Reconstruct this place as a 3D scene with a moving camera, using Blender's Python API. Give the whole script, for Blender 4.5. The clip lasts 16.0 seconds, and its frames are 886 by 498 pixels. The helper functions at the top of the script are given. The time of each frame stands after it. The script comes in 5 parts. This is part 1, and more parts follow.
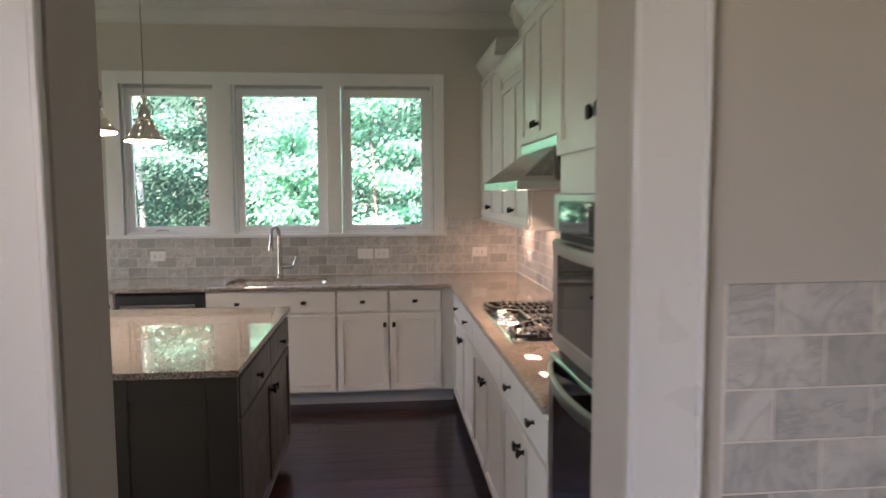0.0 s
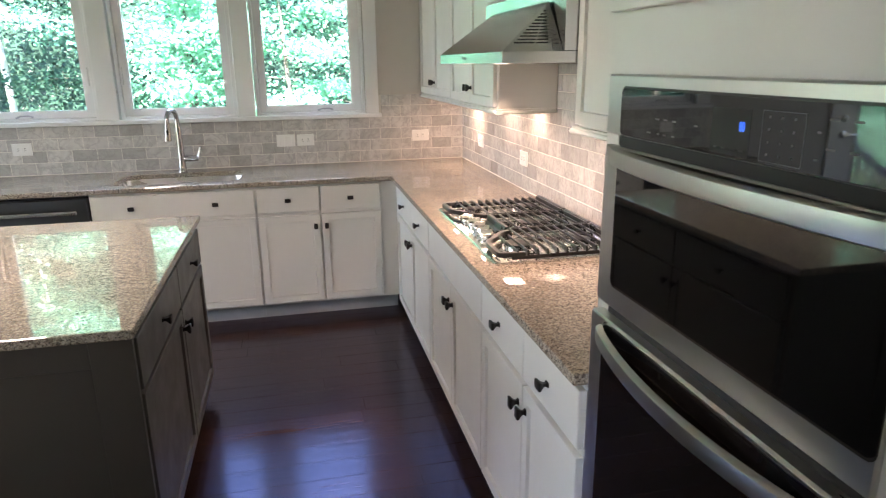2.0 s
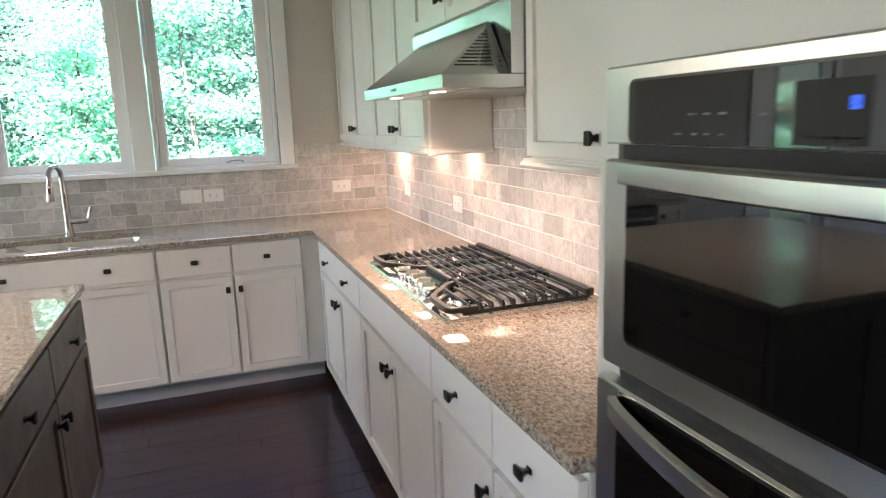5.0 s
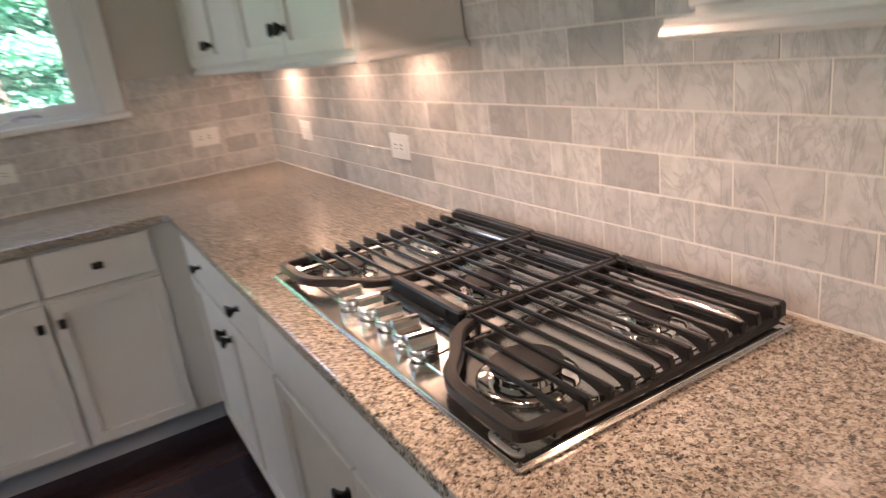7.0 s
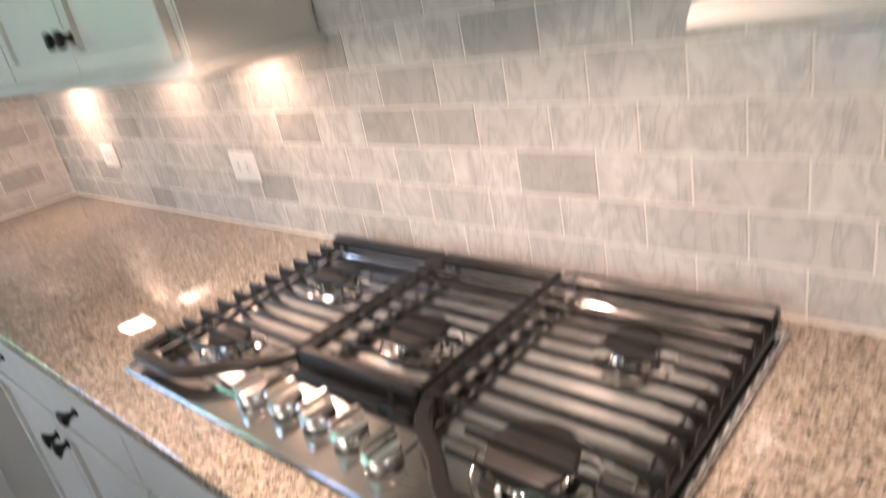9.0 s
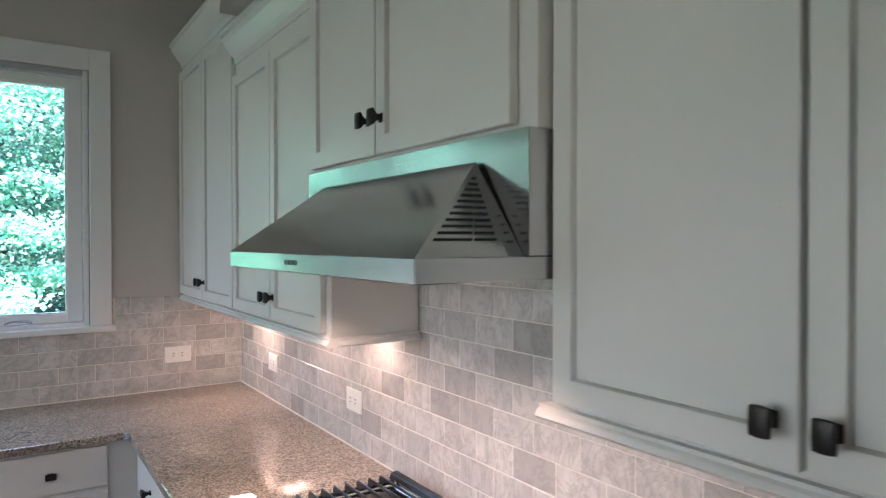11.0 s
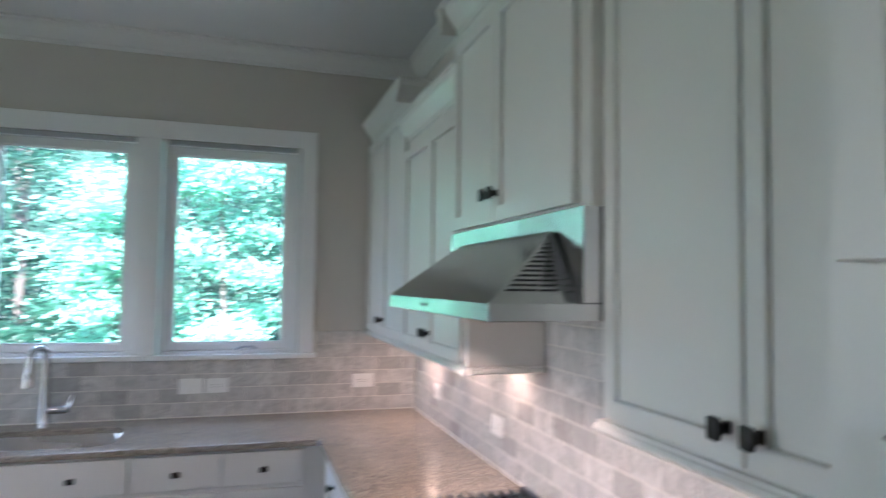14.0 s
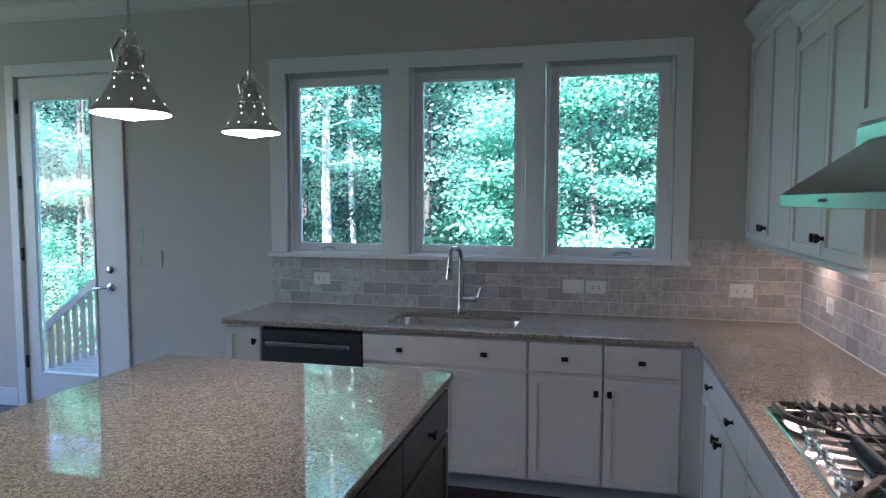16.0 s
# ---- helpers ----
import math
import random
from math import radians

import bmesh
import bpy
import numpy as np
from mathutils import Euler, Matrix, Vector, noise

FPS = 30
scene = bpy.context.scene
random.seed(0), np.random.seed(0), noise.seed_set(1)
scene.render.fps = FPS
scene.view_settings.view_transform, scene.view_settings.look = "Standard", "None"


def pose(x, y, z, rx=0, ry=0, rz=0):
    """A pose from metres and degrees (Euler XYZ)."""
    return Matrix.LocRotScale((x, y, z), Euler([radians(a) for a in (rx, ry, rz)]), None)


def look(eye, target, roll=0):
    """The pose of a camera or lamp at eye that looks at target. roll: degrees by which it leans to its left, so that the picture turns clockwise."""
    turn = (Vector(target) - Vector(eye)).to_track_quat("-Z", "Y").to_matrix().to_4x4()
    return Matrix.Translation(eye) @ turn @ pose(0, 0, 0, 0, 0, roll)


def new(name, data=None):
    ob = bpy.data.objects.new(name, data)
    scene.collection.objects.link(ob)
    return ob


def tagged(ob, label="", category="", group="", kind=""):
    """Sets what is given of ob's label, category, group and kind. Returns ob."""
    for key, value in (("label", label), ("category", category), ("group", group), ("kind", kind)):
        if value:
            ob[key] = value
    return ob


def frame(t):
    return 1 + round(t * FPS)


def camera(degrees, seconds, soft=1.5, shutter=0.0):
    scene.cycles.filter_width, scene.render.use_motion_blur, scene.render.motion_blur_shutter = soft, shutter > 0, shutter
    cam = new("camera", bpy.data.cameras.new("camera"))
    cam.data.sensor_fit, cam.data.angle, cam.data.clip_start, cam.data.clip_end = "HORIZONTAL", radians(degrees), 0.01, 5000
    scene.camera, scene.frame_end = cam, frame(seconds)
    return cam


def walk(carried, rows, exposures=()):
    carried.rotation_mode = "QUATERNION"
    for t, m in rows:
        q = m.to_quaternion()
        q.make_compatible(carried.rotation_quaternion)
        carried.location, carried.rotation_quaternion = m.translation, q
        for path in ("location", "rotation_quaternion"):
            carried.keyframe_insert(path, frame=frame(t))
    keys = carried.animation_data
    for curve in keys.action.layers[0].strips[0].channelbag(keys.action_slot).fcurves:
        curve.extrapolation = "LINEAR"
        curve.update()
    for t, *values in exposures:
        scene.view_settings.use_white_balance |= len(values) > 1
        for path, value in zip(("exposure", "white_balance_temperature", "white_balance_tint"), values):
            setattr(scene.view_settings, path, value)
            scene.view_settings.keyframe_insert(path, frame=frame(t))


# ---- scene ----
# camera and walk
cam = camera(68.0, 16.0, soft=1.15, shutter=0.5)
PATH = [
    (0, (-0.033, -0.133, 1.578), (0.15, 1.851, 1.412), -0.3),
    (0.5, (-0.032, 0.137, 1.533), (0.07, 2.111, 1.23), -0.8),
    (1, (-0.079, 0.365, 1.519), (0.036, 2.314, 1.085), -0.9),
    (1.5, (-0.148, 0.548, 1.535), (0.192, 2.465, 1.074), -0.7),
    (2, (-0.122, 0.581, 1.603), (0.297, 2.458, 1.057), -0.7),
    (2.5, (-0.11, 0.569, 1.622), (0.364, 2.429, 1.06), -1.1),
    (3, (-0.122, 0.577, 1.608), (0.403, 2.432, 1.075), -1.1),
    (3.5, (-0.12, 0.58, 1.579), (0.47, 2.434, 1.113), -1.4),
    (4, (-0.127, 0.61, 1.557), (0.52, 2.458, 1.147), -1.8),
    (4.2, (-0.128, 0.628, 1.548), (0.53, 2.477, 1.164), -1.8),
    (6.3, (0.059, 1.785, 1.443), (0.802, 3.593, 1.018), -4.2),
    (6.5, (0.095, 1.91, 1.431), (0.87, 3.698, 0.98), -5.7),
    (7, (0.182, 2.155, 1.405), (1.103, 3.819, 0.789), -7.5),
    (7.5, (0.211, 2.401, 1.366), (1.386, 3.799, 0.55), -9.2),
    (8, (0.223, 2.53, 1.328), (1.437, 3.797, 0.369), -11.3),
    (8.5, (0.228, 2.534, 1.33), (1.46, 3.728, 0.302), -13.3),
    (9, (0.226, 2.465, 1.451), (1.529, 3.779, 0.69), -11.7),
    (9.5, (0.209, 2.295, 1.565), (1.493, 3.797, 1.251), -5.4),
    (10, (0.157, 2.138, 1.607), (1.255, 3.799, 1.42), -1.0),
    (10.2, (0.13, 2.095, 1.618), (1.214, 3.771, 1.499), -0.9),
    (12.3, (0.05, 1.636, 1.702), (1.193, 3.277, 1.728), 1.9),
    (12.5, (0.068, 1.644, 1.704), (1.196, 3.296, 1.718), 2.2),
    (13, (0.11, 1.652, 1.701), (1.221, 3.315, 1.742), 1.3),
    (13.5, (0.144, 1.539, 1.697), (1.045, 3.322, 1.787), 1.5),
    (14, (0.073, 1.441, 1.671), (0.658, 3.35, 1.779), 0.8),
    (14.5, (-0.033, 1.359, 1.638), (0.024, 3.358, 1.623), 0.0),
    (15, (-0.051, 1.295, 1.644), (-0.315, 3.275, 1.553), -0.1),
    (15.5, (-0.036, 1.254, 1.623), (-0.434, 3.21, 1.509), 0.7),
    (16, (-0.007, 1.259, 1.614), (-0.478, 3.197, 1.468), 0.1),
]
EXPOSURES = [(0.0, 3.18, 7500, 32), (1.0, 3.4, 7150, 25), (2.0, 3.75, 7000, 24), (2.6, 4.0, 7000, 24), (4.2, 4.02, 6950, 24), (6.5, 3.1, 7100, 26), (7.2, 3.05, 7200, 27), (8.0, 3.2, 6900, 24), (9.0, 3.40, 6650, 21), (9.5, 3.2, 6550, 22),
             (10.0, 3.15, 6400, 23), (12.5, 3.35, 6000, 31), (13.5, 3.3, 5950, 30), (14.0, 3.3, 5780, 25), (14.5, 2.7, 5600, 20), (16.0, 2.38, 5560, 22)]
walk(cam, [(t, look(eye, target, roll)) for t, eye, target, roll in PATH], EXPOSURES)

# ---- world, sun, exposure ----
SUN_EL, SUN_AZ = 46.0, 180.0     # azimuth clockwise from +y: the sun stands behind the house
world = bpy.data.worlds.new("world")
scene.world = world
world.use_nodes = True
wn = world.node_tree.nodes
sky = wn.new("ShaderNodeTexSky")
sky.sky_type = "NISHITA"
sky.sun_disc = False
sky.ozone_density, sky.dust_density = 1.8, 0.5
sky.sun_elevation, sky.sun_rotation = radians(SUN_EL), radians(SUN_AZ)
wn["Background"].inputs["Strength"].default_value = 0.15
world.node_tree.links.new(sky.outputs["Color"], wn["Background"].inputs["Color"])
sun_data = bpy.data.lights.new("sun", "SUN")
sun_data.energy, sun_data.angle, sun_data.color = 5.0, radians(0.5), (1.0, 0.95, 0.87)
sun = new("sun", sun_data)
_a, _e = radians(SUN_AZ), radians(SUN_EL)
sun.matrix_world = look((20 * math.sin(_a) * math.cos(_e), 20 * math.cos(_a) * math.cos(_e), 20 * math.sin(_e)), (0, 0, 0))


def area_lamp(name, eye, target, w, h, power, color=(1, 1, 1), spread=180):
    d = bpy.data.lights.new(name, "AREA")
    d.shape, d.size, d.size_y, d.energy, d.color = "RECTANGLE", w, h, power, color
    d.spread = radians(spread)
    ob = new(name, d)
    ob.matrix_world = look(eye, target)
    return ob


DAY_FILL = (0.72, 0.95, 0.90)
# added fill lamp in an unseen west opening
area_lamp("west_fill", (-6.42, 3.3, 1.45), (0, 3.3, 1.45), 3.8, 2.1, 1.2, DAY_FILL)
# pantry fill: both the lamp and its window are added, unseen
area_lamp("pantry_fill", (-1.00, -0.9, 1.55), (0.5, 0.7, 1.3), 1.1, 1.2, 0.58, (1.0, 0.88, 0.78))
# added lamp hidden above the window heads, strengthening the blue sky light
area_lamp("north_sky_fill", (-0.86, 6.15, 2.95), (-0.86, 5.0, 1.0), 2.6, 0.7, 2.0, (0.62, 0.80, 1.0), 120)
WARM = (1.0, 0.69, 0.50)


# ---- materials ----
def material(name, color=(0.5, 0.5, 0.5), rough=0.5, metal=0.0, coat=0.0):
    m = bpy.data.materials.new(name)
    m.use_nodes = True
    b = m.node_tree.nodes["Principled BSDF"]
    b.inputs["Base Color"].default_value = (*color, 1)
    b.inputs["Roughness"].default_value = rough
    b.inputs["Metallic"].default_value = metal
    b.inputs["Coat Weight"].default_value = coat
    b.inputs["Coat Roughness"].default_value = 0.06
    return m


def nodes(m):
    return m.node_tree.nodes, m.node_tree.links, m.node_tree.nodes["Principled BSDF"]


def coords(m, scale=(1, 1, 1), rot=(0, 0, 0)):
    n, l, _ = nodes(m)
    tc, mp = n.new("ShaderNodeTexCoord"), n.new("ShaderNodeMapping")
    mp.inputs["Scale"].default_value = scale
    mp.inputs["Rotation"].default_value = rot
    l.new(tc.outputs["Object"], mp.inputs["Vector"])
    return mp.outputs["Vector"]


def noise_tex(m, vec, scale, detail=4.0, rough=0.55, dist=0.0):
    n, l, _ = nodes(m)
    t = n.new("ShaderNodeTexNoise")
    t.inputs["Scale"].default_value, t.inputs["Detail"].default_value = scale, detail
    t.inputs["Roughness"].default_value, t.inputs["Distortion"].default_value = rough, dist
    l.new(vec, t.inputs["Vector"])
    return t.outputs["Fac"]


def ramp(m, fac, stops, interp="LINEAR"):
    n, l, _ = nodes(m)
    r = n.new("ShaderNodeValToRGB")
    r.color_ramp.interpolation = interp
    el = r.color_ramp.elements
    while len(el) < len(stops):
        el.new(0.5)
    for e, (p, c) in zip(el, stops):
        e.position = p
        e.color = (*c, 1) if isinstance(c, tuple) else (c, c, c, 1)
    l.new(fac, r.inputs["Fac"])
    return r.outputs["Color"]


def mix(m, fac, a, b, blend="MIX"):
    n, l, _ = nodes(m)
    x = n.new("ShaderNodeMix")
    x.data_type, x.blend_type = "RGBA", blend
    for val, i in ((fac, 0), (a, 6), (b, 7)):
        if isinstance(val, (int, float)):
            x.inputs[i].default_value = val
        elif isinstance(val, tuple):
            x.inputs[i].default_value = (*val, 1)
        else:
            l.new(val, x.inputs[i])
    return x.outputs[2]


def bump(m, height, strength=0.1, distance=0.002):
    n, l, b = nodes(m)
    bp = n.new("ShaderNodeBump")
    bp.inputs["Strength"].default_value, bp.inputs["Distance"].default_value = strength, distance
    l.new(height, bp.inputs["Height"])
    l.new(bp.outputs["Normal"], b.inputs["Normal"])


def random_value(m):
    return nodes(m)[0].new("ShaderNodeObjectInfo").outputs["Random"]


def painted(name, color, rough, var=0.06, fine=220.0, relief=0.08):
    m = material(name, color, rough)
    n, l, b = nodes(m)
    v = coords(m)
    big = noise_tex(m, v, 1.7, 3)
    c = mix(m, big, tuple(x * (1 - var) for x in color), tuple(min(1, x * (1 + var)) for x in color))
    l.new(c, b.inputs["Base Color"])
    small = noise_tex(m, v, fine, 3)
    l.new(ramp(m, noise_tex(m, v, 9, 3), [(0.3, rough - 0.05), (0.7, rough + 0.07)]), b.inputs["Roughness"])
    bump(m, small, relief, 0.001)
    return m


M_WALL = painted("wall_paint", (0.56, 0.525, 0.48), 0.62, 0.04, 160, 0.18)
M_CEIL = painted("ceiling_paint", (0.68, 0.67, 0.65), 0.8, 0.03, 120, 0.2)
M_TRIM = painted("trim_paint", (0.80, 0.80, 0.79), 0.32, 0.03, 90, 0.06)
M_CAB = painted("cabinet_paint", (0.67, 0.66, 0.625), 0.34, 0.035, 140, 0.05)
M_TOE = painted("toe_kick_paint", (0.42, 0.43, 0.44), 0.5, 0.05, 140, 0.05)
M_ISLE = painted("island_paint", (0.068, 0.062, 0.054), 0.42, 0.12, 120, 0.06)
M_PLATE = material("outlet_plastic", (0.82, 0.82, 0.80), 0.3)
# dimmed copy of the white plastic; the wall plates' shade is in its colour
M_PLATE_DIM = material("dimmed_plastic", (0.52, 0.50, 0.46), 0.35)
M_SLOT = material("dark_slot", (0.01, 0.01, 0.01), 0.6)
M_BRONZE = painted("oil_rubbed_bronze", (0.022, 0.019, 0.017), 0.38, 0.25, 60, 0.05)
nodes(M_BRONZE)[2].inputs["Metallic"].default_value = 0.6


def steel(name, axis, color=(0.74, 0.74, 0.73), rough=0.21):
    m = material(name, color, rough, 1.0)
    n, l, b = nodes(m)
    s = [7.0, 7.0, 7.0]
    s[axis] = 1.2
    l.new(ramp(m, noise_tex(m, coords(m, tuple(s)), 1.0, 3), [(0.3, rough - 0.02), (0.7, rough + 0.02)]), b.inputs["Roughness"])
    l.new(mix(m, noise_tex(m, coords(m), 5, 3), tuple(x * 0.95 for x in color), color), b.inputs["Base Color"])
    return m


M_STEEL_Y = steel("brushed_steel_along_y", 1, (0.60, 0.59, 0.575), 0.29)
M_STEEL_X = steel("brushed_steel_along_x", 0, (0.58, 0.57, 0.55), 0.22)
M_SINK = steel("sink_steel", 0, (0.62, 0.60, 0.57), 0.27)
M_FILTER = steel("filter_steel", 0, (0.30, 0.29, 0.28), 0.3)
M_STEEL_DARK = steel("dark_steel", 0, (0.16, 0.16, 0.165), 0.3)
M_PAN = steel("cooktop_steel", 1, (0.70, 0.685, 0.665), 0.17)
M_HOOD = steel("hood_steel", 1, (0.56, 0.56, 0.555), 0.17)
nodes(M_HOOD)[2].inputs["Anisotropic"].default_value = 0.6
M_CHROME = material("chrome", (0.78, 0.77, 0.75), 0.07, 1.0)
M_KNOB = material("satin_chrome", (0.80, 0.79, 0.77), 0.11, 1.0)
M_NICKEL = material("polished_nickel", (0.74, 0.70, 0.65), 0.14, 1.0)
M_FAUCET = material("brushed_nickel", (0.44, 0.425, 0.41), 0.24, 1.0)
M_IRON = painted("cast_iron", (0.005, 0.005, 0.005), 0.32, 0.2, 500, 0.2)
M_BURNER = material("burner_cap", (0.006, 0.006, 0.006), 0.5)
M_OVEN_GLASS = material("black_oven_glass", (0.004, 0.004, 0.004), 0.03)
nodes(M_OVEN_GLASS)[2].inputs["IOR"].default_value = 1.75
M_BLACK = material("black_plastic", (0.008, 0.008, 0.008), 0.3)
M_PRINT = material("printed_legend", (0.12, 0.12, 0.12), 0.5)
M_WHITE = material("white_enamel", (0.8, 0.8, 0.78), 0.3)
M_RED = material("red_print", (0.5, 0.02, 0.02), 0.4)


def glowing(name, color, strength):
    m = material(name, color, 0.4)
    b = nodes(m)[2]
    b.inputs["Emission Color"].default_value = (*color, 1)
    b.inputs["Emission Strength"].default_value = strength
    return m


M_DIGIT = glowing("blue_display_digits", (0.03, 0.16, 1.0), 0.08)
M_PENDANT_LENS = glowing("pendant_lens", (1.0, 0.90, 0.76), 9.0)
M_PIERCE = glowing("lit_piercing", (1.0, 0.90, 0.76), 1.6)
M_HOOD_LENS = glowing("hood_lamp_lens", (1.0, 0.82, 0.64), 0.8)
M_PUCK_LENS = glowing("puck_lens", (1.0, 0.74, 0.5), 0.4)

# granite: cream and tan crystals with grey and black flecks, polished
M_GRANITE = material("granite", (0.5, 0.42, 0.34), 0.10)
_n, _l, _b = nodes(M_GRANITE)
_v = coords(M_GRANITE)
_warp = _n.new("ShaderNodeVectorMath")
_warp.operation = "ADD"
_wn = _n.new("ShaderNodeTexNoise")
_wn.inputs["Scale"].default_value = 70
_ws = _n.new("ShaderNodeVectorMath")
_ws.operation = "SCALE"
_ws.inputs["Scale"].default_value = 0.006
_l.new(_v, _wn.inputs["Vector"])
_l.new(_wn.outputs["Color"], _ws.inputs[0])
_l.new(_v, _warp.inputs[0])
_l.new(_ws.outputs["Vector"], _warp.inputs[1])


def cells(m, vec, scale):
    n, l, _ = nodes(m)
    t = n.new("ShaderNodeTexVoronoi")
    t.inputs["Scale"].default_value = scale
    l.new(vec, t.inputs["Vector"])
    s = n.new("ShaderNodeSeparateColor")
    l.new(t.outputs["Color"], s.inputs["Color"])
    return s.outputs["Red"]


_c1 = ramp(M_GRANITE, cells(M_GRANITE, _warp.outputs["Vector"], 165),
           [(0.0, (0.018, 0.016, 0.015)), (0.12, (0.15, 0.125, 0.105)), (0.26, (0.34, 0.275, 0.22)), (0.45, (0.55, 0.47, 0.39)), (0.66, (0.72, 0.66, 0.58)), (0.88, (0.36, 0.34, 0.32))], "CONSTANT")
_c2 = ramp(M_GRANITE, cells(M_GRANITE, _warp.outputs["Vector"], 330),
           [(0.0, (0.012, 0.011, 0.010)), (0.15, (0.26, 0.21, 0.17)), (0.38, (0.74, 0.67, 0.58)), (0.75, (0.50, 0.43, 0.36))], "CONSTANT")
_g = mix(M_GRANITE, 0.45, _c1, _c2)
_speck = ramp(M_GRANITE, noise_tex(M_GRANITE, _v, 150, 4, 0.6, 0.2), [(0.585, 0.0), (0.63, 0.92)])
_g = mix(M_GRANITE, _speck, _g, (0.030, 0.025, 0.022))
_pale = ramp(M_GRANITE, noise_tex(M_GRANITE, _v, 95, 4, 0.6, 0.2), [(0.56, 0.0), (0.62, 0.6)])
_g = mix(M_GRANITE, _pale, _g, (0.74, 0.68, 0.60))
_g = mix(M_GRANITE, 1.0, _g, (0.74, 0.72, 0.68), "MULTIPLY")
_l.new(mix(M_GRANITE, ramp(M_GRANITE, noise_tex(M_GRANITE, _v, 6, 3), [(0.35, 0.0), (0.75, 0.25)]), _g, (0.22, 0.19, 0.155)), _b.inputs["Base Color"])
_l.new(ramp(M_GRANITE, noise_tex(M_GRANITE, _v, 40, 3), [(0.3, 0.012), (0.7, 0.04)]), _b.inputs["Roughness"])
_b.inputs["IOR"].default_value = 1.85

# marble tile: pale grey, each piece its own tone and veins
M_TILE = material("marble_tile", (0.55, 0.54, 0.52), 0.22)
_n, _l, _b = nodes(M_TILE)
_tc = _n.new("ShaderNodeTexCoord")
_off = _n.new("ShaderNodeVectorMath")
_off.operation = "ADD"
_sc = _n.new("ShaderNodeVectorMath")
_sc.operation = "SCALE"
_sc.inputs["Scale"].default_value = 37.0
_cmb = _n.new("ShaderNodeCombineXYZ")
_r = random_value(M_TILE)
for _i in range(3):
    _l.new(_r, _cmb.inputs[_i])
_l.new(_cmb.outputs["Vector"], _sc.inputs[0])
_l.new(_tc.outputs["Object"], _off.inputs[0])
_l.new(_sc.outputs["Vector"], _off.inputs[1])
_tv = _off.outputs["Vector"]
_base = ramp(M_TILE, _r, [(0.0, (0.36, 0.35, 0.335)), (0.09, (0.43, 0.42, 0.405)), (0.13, (0.53, 0.525, 0.51)), (0.5, (0.59, 0.58, 0.56)), (1.0, (0.66, 0.65, 0.625))])
_cloud = ramp(M_TILE, noise_tex(M_TILE, _tv, 13, 6, 0.66, 0.5), [(0.42, 0.0), (0.64, 0.9)])
_c = mix(M_TILE, _cloud, _base, (0.46, 0.45, 0.44))
_vm = _n.new("ShaderNodeMapping")
_vm.inputs["Rotation"].default_value = (0.7, 0.6, 0.5)
_vm.inputs["Scale"].default_value = (1.0, 2.0, 1.0)
_l.new(_tv, _vm.inputs["Vector"])
_vein = ramp(M_TILE, noise_tex(M_TILE, _vm.outputs["Vector"], 9, 5, 0.6, 1.1), [(0.455, 0.0), (0.497, 0.42), (0.515, 0.22), (0.57, 0.0)])
_l.new(mix(M_TILE, _vein, _c, (0.27, 0.265, 0.265)), _b.inputs["Base Color"])
bump(M_TILE, noise_tex(M_TILE, _tv, 30, 3), 0.06, 0.002)
M_GROUT = painted("grout", (0.72, 0.69, 0.63), 0.8, 0.05, 400, 0.2)

# floor: dark hand-scraped hardwood
M_PLANK = material("dark_hardwood", (0.05, 0.025, 0.018), 0.2)
# the floor's blue sky reflection is put into the specular tint
nodes(M_PLANK)[2].inputs["Specular Tint"].default_value = (0.30, 0.40, 1.0, 1)
nodes(M_PLANK)[2].inputs["IOR"].default_value = 1.62
_n, _l, _b = nodes(M_PLANK)
_tc = _n.new("ShaderNodeTexCoord")
_r = random_value(M_PLANK)
_cmb = _n.new("ShaderNodeCombineXYZ")
for _i in range(3):
    _l.new(_r, _cmb.inputs[_i])
_sc = _n.new("ShaderNodeVectorMath")
_sc.operation = "SCALE"
_sc.inputs["Scale"].default_value = 53.0
_l.new(_cmb.outputs["Vector"], _sc.inputs[0])
_off = _n.new("ShaderNodeVectorMath")
_off.operation = "ADD"
_l.new(_tc.outputs["Object"], _off.inputs[0])
_l.new(_sc.outputs["Vector"], _off.inputs[1])
_mp = _n.new("ShaderNodeMapping")
_mp.inputs["Scale"].default_value = (2.2, 34, 34)
_l.new(_off.outputs["Vector"], _mp.inputs["Vector"])
_grain = noise_tex(M_PLANK, _mp.outputs["Vector"], 1.0, 6, 0.65, 0.6)
_tone = ramp(M_PLANK, _r, [(0.0, (0.022, 0.011, 0.009)), (0.45, (0.034, 0.017, 0.012)), (0.8, (0.045, 0.021, 0.014)), (1.0, (0.085, 0.034, 0.021))])
_l.new(mix(M_PLANK, ramp(M_PLANK, _grain, [(0.35, 0.0), (0.7, 0.6)]), _tone, (0.012, 0.007, 0.006)), _b.inputs["Base Color"])
_l.new(ramp(M_PLANK, _grain, [(0.3, 0.13), (0.75, 0.26)]), _b.inputs["Roughness"])
_mp2 = _n.new("ShaderNodeMapping")
_mp2.inputs["Scale"].default_value = (3, 14, 14)
_l.new(_off.outputs["Vector"], _mp2.inputs["Vector"])
bump(M_PLANK, noise_tex(M_PLANK, _mp2.outputs["Vector"], 1.0, 3), 0.35, 0.003)
M_SUBFLOOR = material("floor_joint", (0.006, 0.004, 0.003), 0.8)

M_GLASS = material("window_glass", (1, 1, 1), 0.0)
nodes(M_GLASS)[2].inputs["Transmission Weight"].default_value = 1.0
nodes(M_GLASS)[2].inputs["IOR"].default_value = 1.35


